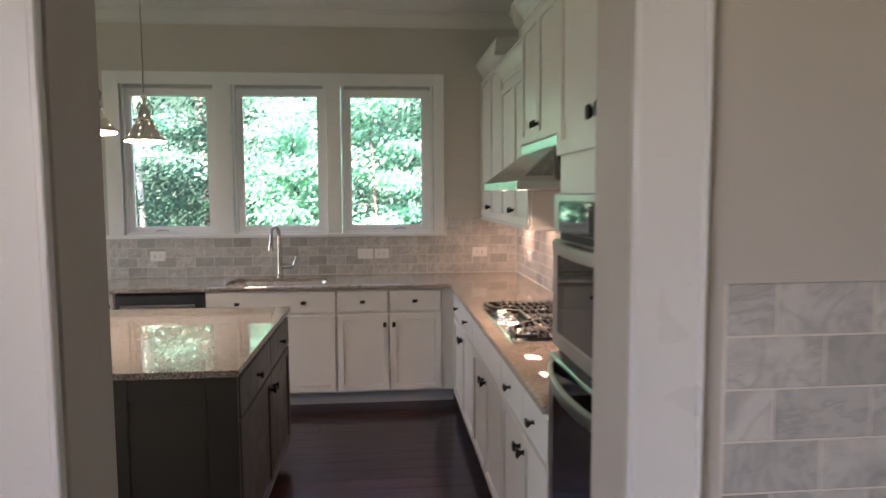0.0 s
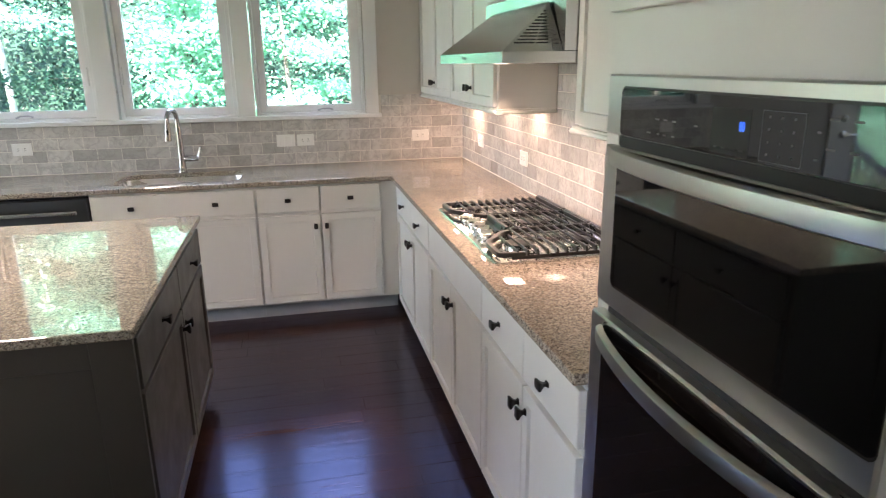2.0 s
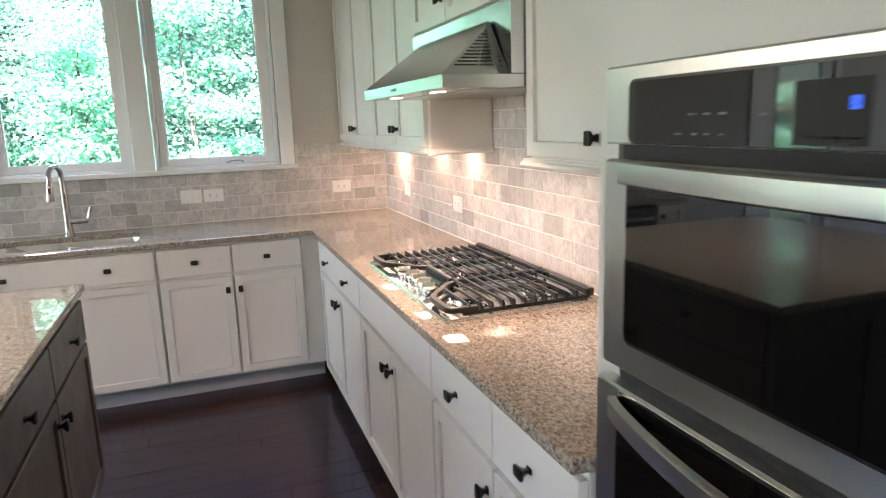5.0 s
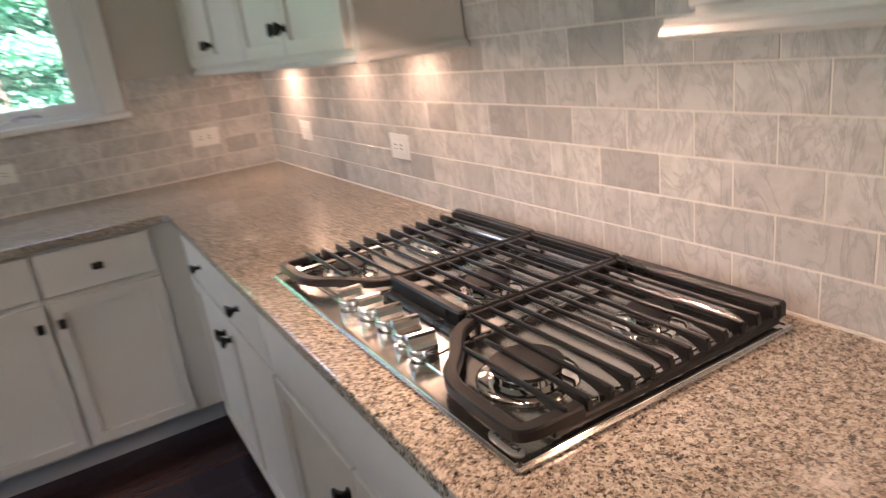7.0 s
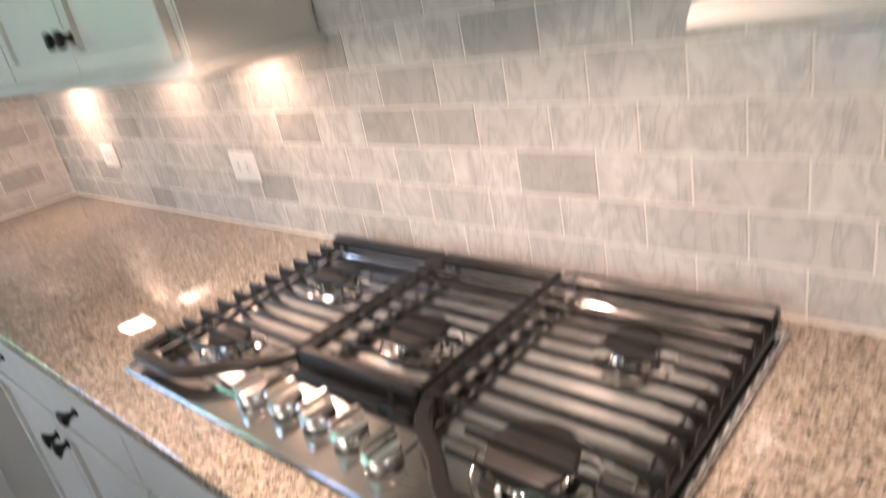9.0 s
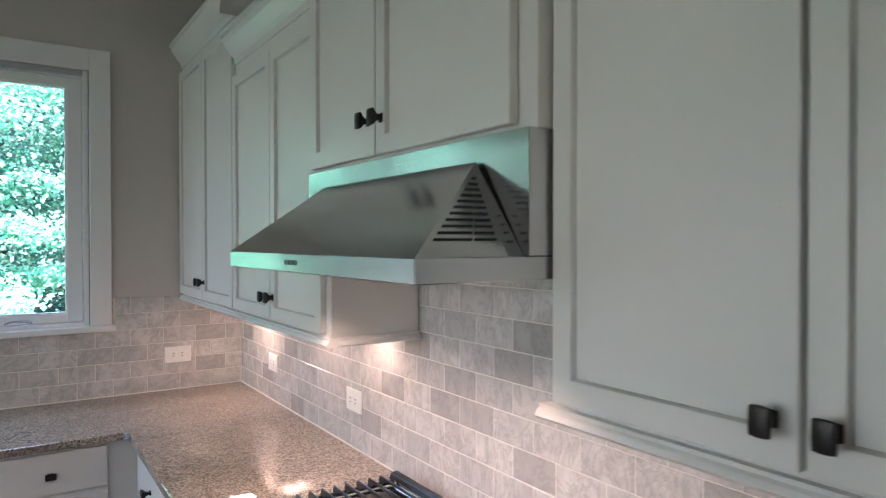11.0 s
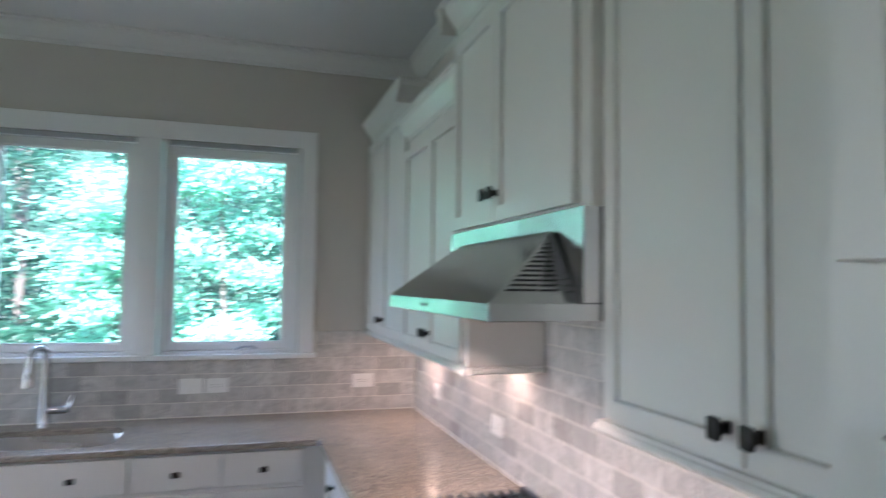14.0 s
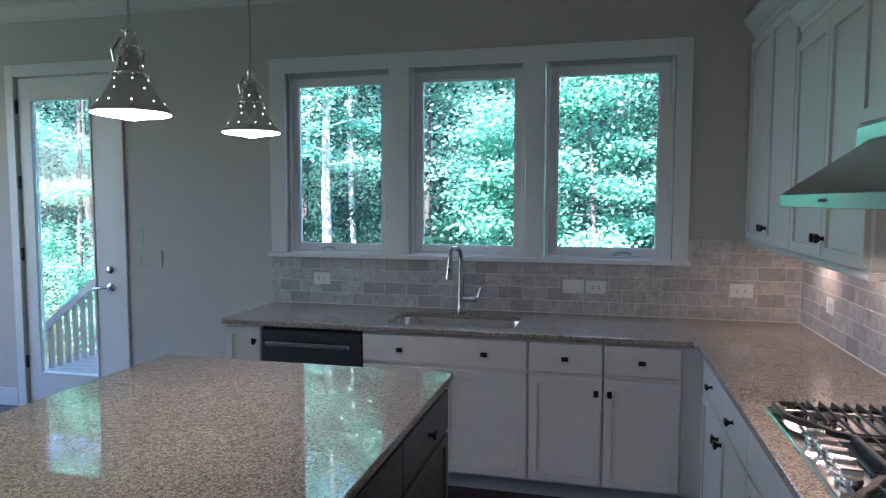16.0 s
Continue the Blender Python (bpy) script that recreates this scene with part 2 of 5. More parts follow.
def leafy(name, a, b2):
    m = material(name, a, 0.45)
    n, l, b = nodes(m)
    g = n.new("ShaderNodeNewGeometry")
    col = ramp(m, g.outputs["Random Per Island"], [(0.0, a), (1.0, b2)])
    l.new(col, b.inputs["Base Color"])
    tr = n.new("ShaderNodeBsdfTranslucent")
    l.new(col, tr.inputs["Color"])
    mx = n.new("ShaderNodeMixShader")
    mx.inputs[0].default_value = 0.35
    l.new(b.outputs[0], mx.inputs[1])
    l.new(tr.outputs[0], mx.inputs[2])
    l.new(mx.outputs[0], n["Material Output"].inputs["Surface"])
    return m


# sunlit and shaded foliage is put into these leaf colours
M_LEAF_SUNLIT = leafy("sunlit_tone_leaves", (0.15, 0.45, 0.31), (0.25, 0.59, 0.44))
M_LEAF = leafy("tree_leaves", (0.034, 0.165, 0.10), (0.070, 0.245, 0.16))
M_LEAF_SHADED = leafy("shade_tone_leaves", (0.010, 0.068, 0.040), (0.024, 0.105, 0.065))
# far woods and rise: woodland shade is put into their dark colours
M_LEAF_FAR = leafy("far_leaves_shade_tone", (0.008, 0.042, 0.027), (0.016, 0.065, 0.042))
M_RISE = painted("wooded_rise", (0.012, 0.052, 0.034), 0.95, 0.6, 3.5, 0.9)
M_BARK = painted("bark", (0.13, 0.115, 0.10), 0.85, 0.35, 30, 0.8)
M_BARK_PALE = painted("pale_bark", (0.56, 0.54, 0.51), 0.85, 0.22, 30, 0.6)
M_GROUND = painted("leaf_litter", (0.10, 0.13, 0.06), 0.95, 0.4, 15, 0.6)
M_DECK = painted("deck_boards", (0.40, 0.36, 0.30), 0.7, 0.12, 60, 0.3)
M_RAIL = painted("rail_paint", (0.34, 0.29, 0.24), 0.6, 0.1, 60, 0.2)


# ---- building blocks ----
class Face:
    """A vertical face: u runs along it, d out of it, z up."""

    def __init__(self, axis, plane, out):
        self.axis, self.plane, self.out = axis, plane, out

    def p(self, u, d, z):
        w = self.plane + self.out * d
        return Vector((w, u, z)) if self.axis == "x" else Vector((u, w, z))

    def normal(self):
        return Vector((self.out, 0, 0)) if self.axis == "x" else Vector((0, self.out, 0))


def box(bm, a, b, bevel=0.0, seg=1):
    lo = [min(p, q) for p, q in zip(a, b)]
    hi = [max(p, q) for p, q in zip(a, b)]
    m = Matrix.Translation([(p + q) / 2 for p, q in zip(lo, hi)]) @ Matrix.Diagonal((*[q - p for p, q in zip(lo, hi)], 1))
    vs = bmesh.ops.create_cube(bm, size=1.0, matrix=m)["verts"]
    if bevel:
        es = list({e for v in vs for e in v.link_edges})
        bmesh.ops.bevel(bm, geom=es, offset=bevel, segments=seg, affect="EDGES", profile=0.7)
    return bm


def boxes(*spec, bevel=0.0):
    bm = bmesh.new()
    for x0, x1, y0, y1, z0, z1 in spec:
        box(bm, (x0, y0, z0), (x1, y1, z1), bevel)
    return bm


def fbox(F, u0, u1, d0, d1, z0, z1, bevel=0.0, bm=None):
    bm = bm or bmesh.new()
    return box(bm, F.p(u0, d0, z0), F.p(u1, d1, z1), bevel)


def thing(name, at, label, category, group="", kind=""):
    ob = new(name)
    ob.empty_display_size = 0.1
    ob.location = at
    return tagged(ob, label, category, group, kind)


def link_mesh(name, bm, mat, smooth=False):
    me = bpy.data.meshes.new(name)
    bmesh.ops.recalc_face_normals(bm, faces=bm.faces)
    bm.to_mesh(me)
    bm.free()
    me.materials.append(mat)
    if smooth:
        for p in me.polygons:
            p.use_smooth = True
        me.set_sharp_from_angle(angle=radians(40))
    return me


def attach(ob, parent):
    ob.parent = parent
    if parent.type == "EMPTY":
        ob.matrix_parent_inverse = Matrix.Translation(parent.location).inverted()
    elif parent.parent is None:
        ob.matrix_parent_inverse = parent.matrix_basis.inverted()
    return ob


def part(name, bm, mat, parent=None, label="", smooth=False):
    ob = new(name, link_mesh(name, bm, mat, smooth))
    if parent is not None:
        attach(ob, parent)
    return tagged(ob, label)


def structure(name, bm, mat, label="", category="wall"):
    return tagged(part(name, bm, mat), label, category, kind="structure")


def frame_axis(direction):
    return Vector(direction).normalized().to_track_quat("Z", "Y").to_matrix().to_4x4()


def lathe(profile, at, direction=(0, 0, 1), n=24, bm=None, square=0.0):
    """A turned solid: (radius, height) pairs along the direction."""
    bm = bm or bmesh.new()
    m = Matrix.Translation(at) @ frame_axis(direction)
    rings = []
    for r, h in profile:
        ring = []
        for i in range(n):
            a = 2 * math.pi * i / n
            k = 1.0
            if square:
                k = 1 / max(abs(math.cos(a)), abs(math.sin(a))) * square + (1 - square)
            ring.append(bm.verts.new(m @ Vector((r * k * math.cos(a), r * k * math.sin(a), h))))
        rings.append(ring)
    for a, b in zip(rings, rings[1:]):
        for i in range(n):
            bm.faces.new((a[i], a[(i + 1) % n], b[(i + 1) % n], b[i]))
    bm.faces.new(rings[0][::-1])
    bm.faces.new(rings[-1])
    return bm


def tube(points, radius, n=12, bm=None, radii=None):
    bm = bm or bmesh.new()
    pts = [Vector(p) for p in points]
    rings = []
    up = None
    for i, p in enumerate(pts):
        d = (pts[min(i + 1, len(pts) - 1)] - pts[max(i - 1, 0)]).normalized()
        if up is None:
            up = Vector((0, 0, 1)) if abs(d.z) < 0.9 else Vector((1, 0, 0))
        s = d.cross(up).normalized()
        up = s.cross(d).normalized()
        r = radii[i] if radii else radius
        rings.append([bm.verts.new(p + r * (math.cos(2 * math.pi * k / n) * s + math.sin(2 * math.pi * k / n) * up)) for k in range(n)])
    for a, b in zip(rings, rings[1:]):
        for i in range(n):
            bm.faces.new((a[i], a[(i + 1) % n], b[(i + 1) % n], b[i]))
    bm.faces.new(rings[0][::-1])
    bm.faces.new(rings[-1])
    return bm


def extrude_profile(profile, a, b, side, bm=None):
    """A moulding: profile of (out, up) pairs swept from a to b; side points out."""
    bm = bm or bmesh.new()
    side = Vector(side)
    ends = []
    for e in (a, b):
        ends.append([bm.verts.new(Vector(e) + side * o + Vector((0, 0, h))) for o, h in profile])
    k = len(profile)
    for i in range(k):
        bm.faces.new((ends[0][i], ends[0][(i + 1) % k], ends[1][(i + 1) % k], ends[1][i]))
    bm.faces.new(ends[0][::-1])
    bm.faces.new(ends[1])
    return bm


def shaker_bm(F, u0, u1, z0, z1, d0=0.0, thick=0.02, stile=0.056, sink=0.010):
    bm = fbox(F, u0, u1, d0, d0 + thick, z0, z1, 0.002)
    bm.normal_update()
    nrm = F.normal()
    front = max((f for f in bm.faces if f.normal.dot(nrm) > 0.9), key=lambda f: f.calc_area())
    bmesh.ops.inset_region(bm, faces=[front], thickness=stile)
    bmesh.ops.inset_region(bm, faces=[front], thickness=0.0022, depth=-sink)
    bmesh.ops.inset_region(bm, faces=[front], thickness=0.0004, depth=-0.004)
    bmesh.ops.inset_region(bm, faces=[front], thickness=0.0014)
    bmesh.ops.inset_region(bm, faces=[front], thickness=0.0004, depth=0.004)
    return bm


KNOB_MESHES = {}


def knob(F, u, z, d, parent, level=False):
    key = (F.axis, F.out, level)
    if key not in KNOB_MESHES:
        bm = lathe([(0.009, 0), (0.009, 0.003), (0.0055, 0.006), (0.0065, 0.012), (0.010, 0.018), (0.0150, 0.023), (0.0163, 0.027), (0.0150, 0.0305), (0.009, 0.0325)],
                   (0, 0, 0), F.normal(), 16, square=0.75)
        su, sz = (1.16, 0.80) if level else (0.80, 1.16)
        bmesh.ops.transform(bm, matrix=Matrix.Diagonal((1, su, sz, 1) if F.axis == "x" else (su, 1, sz, 1)), verts=bm.verts)
        KNOB_MESHES[key] = link_mesh("knob", bm, M_BRONZE, True)
    ob = new("knob", KNOB_MESHES[key])
    attach(ob, parent)
    ob.matrix_basis = Matrix.Translation(F.p(u, d, z))
    return tagged(ob, "dark bronze oblong knob")


def door(F, u0, u1, z0, z1, mat, parent, knobs=(), stile=0.056):
    ob = part("door", shaker_bm(F, u0, u1, z0, z1, 0.0, 0.02, stile), mat, parent)
    for u, z in knobs:
        knob(F, u, z, 0.02 if abs(u - u0) < stile or abs(u - u1) < stile else 0.011, ob)
    return ob


def drawer(F, u0, u1, z0, z1, mat, parent, knobs=()):
    ob = part("drawer_front", fbox(F, u0, u1, 0, 0.02, z0, z1, 0.0025), mat, parent)
    for u in knobs:
        knob(F, u, (z0 + z1) / 2, 0.02, ob, True)
    return ob


def text_mesh(name, body, size, m, mat, parent, label=""):
    cu = bpy.data.curves.new(name, "FONT")
    cu.body, cu.size, cu.align_x, cu.align_y, cu.extrude = body, size, "CENTER", "CENTER", 0.0004
    tmp = new("lettering_source", cu)
    me = bpy.data.meshes.new_from_object(tmp)
    bpy.data.objects.remove(tmp)
    me.transform(m)
    me.materials.clear()
    me.materials.append(mat)
    ob = new(name, me)
    attach(ob, parent)
    return tagged(ob, label)


# ---- the shell ----
XR, YN = 1.12, 5.40          # range wall and window wall
XW, YS, CEIL = -6.5, 0.915, 3.05
Z_TOP = 0.914
WX0, WX1, WZ0, WZ1 = -2.118, 0.404, 1.25, 2.472
DX0, DX1, DZ1 = -4.352, -3.482, 2.54
T = 0.16
structure("floor_slab", boxes((XW - T, XR + T, -2.0, YN + T, -0.2, -0.012)), M_SUBFLOOR, "dark floor base below the hardwood planks", "floor")
structure("ceiling", boxes((XW - T, XR + T, -2.0, YN + T, CEIL, CEIL + 0.2)), M_CEIL, "flat pale grey painted ceiling", "ceiling")
structure("wall_north", boxes(
    (XW - T, DX0, YN, YN + T, -0.012, CEIL), (DX0, DX1, YN, YN + T, DZ1, CEIL), (DX1, WX0, YN, YN + T, -0.012, CEIL),
    (WX0, WX1, YN, YN + T, -0.012, WZ0 - 0.02), (WX0, WX1, YN, YN + T, WZ1, CEIL), (WX1, XR, YN, YN + T, -0.012, CEIL)),
    M_WALL, "greige painted wall with three windows and a glazed door", "wall")
structure("wall_east", boxes((XR, XR + T, YS, YN + T, -0.012, CEIL)), M_WALL, "greige painted wall behind the range", "wall")
# the opening is added to hold the west fill lamp
structure("wall_west", boxes((XW - T, XW, 0.78, 1.4, -0.012, CEIL), (XW - T, XW, 5.2, YN, -0.012, CEIL), (XW - T, XW, 1.4, 5.2, -0.012, 0.4), (XW - T, XW, 1.4, 5.2, 2.5, CEIL)),
          M_WALL, "greige painted wall with an added wide opening for the fill lamp", "wall")
OX0, OX1 = -0.455, 0.313       # cased opening
structure("wall_south", boxes((XW, OX0, 0.765, YS, -0.012, CEIL), (OX0, OX1, 0.765, YS, 2.45, CEIL), (OX1, XR + T, 0.765, YS, -0.012, CEIL)),
          M_WALL, "greige painted wall with a cased opening", "wall")
# added window opening, sized for the pantry fill lamp
structure("pantry_wall_west", boxes((-1.12, -1.02, -1.8, -1.5, -0.012, CEIL), (-1.12, -1.02, -0.3, 0.765, -0.012, CEIL), (-1.12, -1.02, -1.5, -0.3, -0.012, 0.9), (-1.12, -1.02, -1.5, -0.3, 2.2, CEIL)), M_WALL, "plain greige pantry wall with an added opening for the fill lamp", "wall")
structure("pantry_wall_east", boxes((1.02, 1.12, -1.8, 0.765, -0.012, CEIL)), M_WALL, "plain greige pantry wall", "wall")
structure("pantry_wall_south", boxes((-1.12, 1.12, -1.9, -1.8, -0.012, CEIL)), M_WALL, "plain greige pantry wall", "wall")

# cased opening
structure("trim_opening_casing", boxes((OX1 + 0.003, OX1 + 0.098, 0.745, 0.765, 0, 2.55), (OX0 - 0.098, OX0 - 0.004, 0.745, 0.765, 0, 2.55),
                                       (OX0 - 0.004, OX1 + 0.004, 0.745, 0.765, 2.454, 2.55), bevel=0.003), M_TRIM, "white flat casing round the opening", "trim")
structure("trim_opening_bead", boxes((OX1 + 0.0985, OX1 + 0.105, 0.738, 0.7645, 0, 2.55), (OX0 - 0.012, OX0 - 0.001, 0.738, 0.7455, 0, 2.55), bevel=0.002), M_TRIM, "white bead on the casing edge", "trim")

# crown moulding on the walls
CROWN = [(0, 0), (0.012, 0), (0.018, 0.016), (0.03, 0.022), (0.05, 0.05), (0.078, 0.078), (0.084, 0.092), (0.098, 0.096), (0.098, 0.108), (0, 0.108)]
structure("trim_crown_north", extrude_profile(CROWN, (XW, YN, CEIL - 0.108), (XR, YN, CEIL - 0.108), (0, -1, 0)), M_CEIL, "white crown moulding", "trim")
structure("trim_crown_east", extrude_profile(CROWN, (XR, YS, CEIL - 0.108), (XR, YN, CEIL - 0.108), (-1, 0, 0)), M_CEIL, "white crown moulding", "trim")
structure("baseboard_north", boxes((XW, -4.44, YN - 0.016, YN, 0, 0.14), (-3.40, -2.21, YN - 0.016, YN, 0, 0.14), bevel=0.003), M_TRIM, "white painted baseboard", "baseboard")

# windows
PANES = ((-2.118, -1.366, -2.052, -1.446), (-1.243, -0.481, -1.171, -0.556), (-0.366, 0.404, -0.292, 0.311))
structure("trim_window_casing", boxes(
    (-2.229, WX0 + 0.004, 5.383, YN, 1.26, 2.568), (WX1 - 0.004, 0.490, 5.383, YN, 1.26, 2.568), (WX0 + 0.004, WX1 - 0.004, 5.383, YN, WZ1 - 0.004, 2.568),
    (-1.366, -1.243, 5.385, YN + 0.002, 1.26, WZ1 - 0.004), (-0.481, -0.366, 5.385, YN + 0.002, 1.26, WZ1 - 0.004), bevel=0.002), M_TRIM, "white flat casing round the triple window", "trim")
structure("trim_window_stool", boxes((-2.245, 0.505, 5.352, YN, 1.232, 1.26), (WX0, WX1, YN, 5.47, 1.232, 1.256), bevel=0.003), M_TRIM, "white window stool", "trim")
structure("trim_mullions", boxes((-1.362, -1.247, YN + 0.002, YN + T, 1.256, WZ1), (-0.477, -0.370, YN + 0.002, YN + T, 1.256, WZ1)), M_TRIM, "white mullion posts between windows", "trim")
for i, (a, b, p, q) in enumerate(PANES):
    win = tagged(thing("window_%d" % (i + 1), ((a + b) / 2, 5.47, 1.256), "white-framed casement window looking onto green trees", "window"), kind="structure")
    y0, y1 = 5.452, 5.50
    za, zb = 1.318, 2.392
    a2, b2 = a + 0.006, b - 0.006
    part("window_frame", boxes((a2, a2 + 0.022, 5.43, 5.54, 1.258, WZ1), (b2 - 0.022, b2, 5.43, 5.54, 1.258, WZ1), (a2 + 0.022, b2 - 0.022, 5.43, 5.54, WZ1 - 0.03, WZ1),
                               (a2 + 0.022, b2 - 0.022, 5.43, 5.54, 1.258, 1.276), bevel=0.002), M_TRIM, win)
    part("sash", boxes((a2 + 0.024, p, y0, y1, 1.278, WZ1 - 0.034), (q, b2 - 0.024, y0, y1, 1.278, WZ1 - 0.034), (p, q, y0, y1, zb, WZ1 - 0.034), (p, q, y0, y1, 1.278, za), bevel=0.002), M_TRIM, win)
    part("glazing_bead", boxes((p, p + 0.008, y0 + 0.008, y1 - 0.01, za, zb), (q - 0.008, q, y0 + 0.008, y1 - 0.01, za, zb), (p + 0.008, q - 0.008, y0 + 0.008, y1 - 0.01, zb - 0.008, zb), (p + 0.008, q - 0.008, y0 + 0.008, y1 - 0.01, za, za + 0.008)), M_TRIM, win)
    pane = part("pane", boxes((p + 0.001, q - 0.001, 5.478, 5.482, za + 0.001, zb - 0.001)), M_GLASS, win, "clear glass pane")
    pane.visible_shadow = False
    part("head_band", boxes((a2 + 0.023, b2 - 0.023, 5.415, 5.45, WZ1 - 0.03, WZ1 - 0.002), bevel=0.003), M_TOE, win, "grey band across the window head")
    if i != 1:
        cx = p + 0.21 if i == 0 else q - 0.22
        crank = part("crank_handle", boxes((cx - 0.05, cx + 0.05, 5.432, 5.452, 1.277, 1.289), bevel=0.004), M_TRIM, win)
        part("crank_arm", tube([(cx - 0.03, 5.425, 1.286), (cx + 0.0, 5.418, 1.298), (cx + 0.05, 5.416, 1.298), (cx + 0.075, 5.418, 1.290)], 0.006, 8), M_TOE, crank, "folded grey crank arm", True)
    lx = q + 0.03 if i == 0 else p - 0.035
    part("sash_lock", boxes((lx - 0.008, lx + 0.008, 5.436, 5.452, 1.48, 1.60), bevel=0.004), M_TRIM, win)

# glazed back door
dr = tagged(thing("door_1", (-3.917, 5.43, 0), "white glazed back door with chrome hardware, shut", "door"), kind="structure")
GX0, GX1, GZ0, GZ1 = -4.238, -3.690, 0.264, 2.376
part("door_slab", boxes((DX0 + 0.012, GX0, 5.41, 5.455, 0.01, DZ1 - 0.012), (GX1, DX1 - 0.012, 5.41, 5.455, 0.01, DZ1 - 0.012), (GX0, GX1, 5.41, 5.455, 0.01, GZ0), (GX0, GX1, 5.41, 5.455, GZ1, DZ1 - 0.012)), M_TRIM, dr)
part("glass_bead", boxes((GX0, GX0 + 0.016, 5.402, 5.46, GZ0, GZ1), (GX1 - 0.016, GX1, 5.402, 5.46, GZ0, GZ1), (GX0 + 0.016, GX1 - 0.016, 5.402, 5.46, GZ1 - 0.016, GZ1), (GX0 + 0.016, GX1 - 0.016, 5.402, 5.46, GZ0, GZ0 + 0.016), bevel=0.003), M_TRIM, dr)
dp = part("pane", boxes((GX0 + 0.017, GX1 - 0.017, 5.428, 5.434, GZ0 + 0.017, GZ1 - 0.017)), M_GLASS, dr, "clear full-height glass")
dp.visible_shadow = False
part("deadbolt", lathe([(0.03, 0), (0.03, 0.01), (0.024, 0.016), (0.01, 0.018), (0.01, 0.03)], (-3.565, 5.41, 1.10), (0, -1, 0), 20), M_CHROME, dr, "chrome deadbolt", True)
lv = part("lever_handle", lathe([(0.032, 0), (0.032, 0.008), (0.012, 0.014), (0.011, 0.05)], (-3.565, 5.41, 0.965), (0, -1, 0), 20), M_CHROME, dr, "chrome lever handle", True)
part("lever", tube([(-3.565, 5.365, 0.965), (-3.61, 5.36, 0.967), (-3.66, 5.362, 0.962), (-3.685, 5.366, 0.958)], 0.009, 10), M_CHROME, lv, "", True)
for hz in (0.36, 1.2, 1.75, 2.32):
    part("hinge", boxes((DX0 - 0.006, DX0 + 0.014, 5.39, 5.41, hz - 0.05, hz + 0.05), bevel=0.004), M_BRONZE, dr, "dark bronze hinge")
# bright chrome added where daylight shows through the latch gap
part("gap_light_strip", boxes((DX1 - 0.0115, DX1 - 0.003, 5.415, 5.44, 0.01, DZ1 - 0.012)), M_CHROME, dr, "chrome strip standing for the line of daylight at the latch edge")
structure("trim_door_casing", boxes((-4.432, DX0 - 0.004, 5.383, YN, 0, 2.63), (DX1 + 0.004, -3.405, 5.383, YN, 0, 2.63), (DX0 - 0.004, DX1 + 0.004, 5.383, YN, DZ1 + 0.004, 2.63), bevel=0.003), M_TRIM, "white flat door casing", "trim")
structure("door_threshold", boxes((DX0 + 0.001, DX1 - 0.001, 5.40, 5.56, -0.012, 0.008)), M_STEEL_DARK, "dark metal threshold", "trim")


# wall plates
def plate(F, u, z, w, h, kind, label, mat=M_PLATE):
    t = thing("wall_plate", F.p(u, 0, z), label, "outlet", "wall plates")
    pl = part("plate", fbox(F, u - w / 2, u + w / 2, 0, 0.006, z - h / 2, z + h / 2, 0.002), mat, t)
    if kind == "outlet":
        for du in (-0.02, 0.02):
            rec = part("receptacle", fbox(F, u + du - 0.014, u + du + 0.014, 0.006, 0.0085, z - 0.017, z + 0.017, 0.001), mat, pl)
            part("slots", fbox(F, u + du - 0.006, u + du + 0.004, 0.0085, 0.009, z + 0.005, z + 0.008, 0, fbox(F, u + du - 0.006, u + du + 0.004, 0.0085, 0.009, z - 0.008, z - 0.005)), M_SLOT, pl)
    else:
        n = kind
        for i in range(n):
            c = u + (i - (n - 1) / 2) * 0.046
            part("rocker", fbox(F, c - 0.016, c + 0.016, 0.006, 0.010, z - 0.03, z + 0.03, 0.002), mat, pl)
    return t


F_NTILE, F_ETILE = Face("y", 5.390, -1), Face("x", 1.1115, -1)
plate(F_NTILE, -1.857, 1.087, 0.119, 0.08, "outlet", "white horizontal outlet plate on the marble backsplash")
plate(F_NTILE, -0.178, 1.085, 0.126, 0.084, 2, "white double switch plate on the marble backsplash")
plate(F_NTILE, -0.041, 1.085, 0.119, 0.08, "outlet", "white horizontal outlet plate on the marble backsplash")
plate(F_NTILE, 0.790, 1.090, 0.127, 0.08, "outlet", "white horizontal outlet plate on the marble backsplash")
plate(F_ETILE, 4.88, 1.092, 0.12, 0.08, "outlet", "white horizontal outlet plate on the marble backsplash")
plate(F_ETILE, 4.02, 1.088, 0.12, 0.08, "outlet", "white horizontal outlet plate on the marble backsplash")
F_N = Face("y", YN, -1)
plate(F_N, -3.304, 1.348, 0.078, 0.125, 1, "single switch plate on the greige wall, shade put into its colour", M_PLATE_DIM)
plate(F_N, -3.231, 1.19, 0.235, 0.13, 4, "four-gang switch plate on the greige wall, shade put into its colour", M_PLATE_DIM)

# ---- base cabinets ----
F_B = Face("y", 4.735, -1)     # run under the windows
F_R = Face("x", 0.500, -1)     # run under the cooktop
ZT = 0.8835
DOOR_Z, DRAW_Z = (0.115, 0.690), (0.712, 0.868)


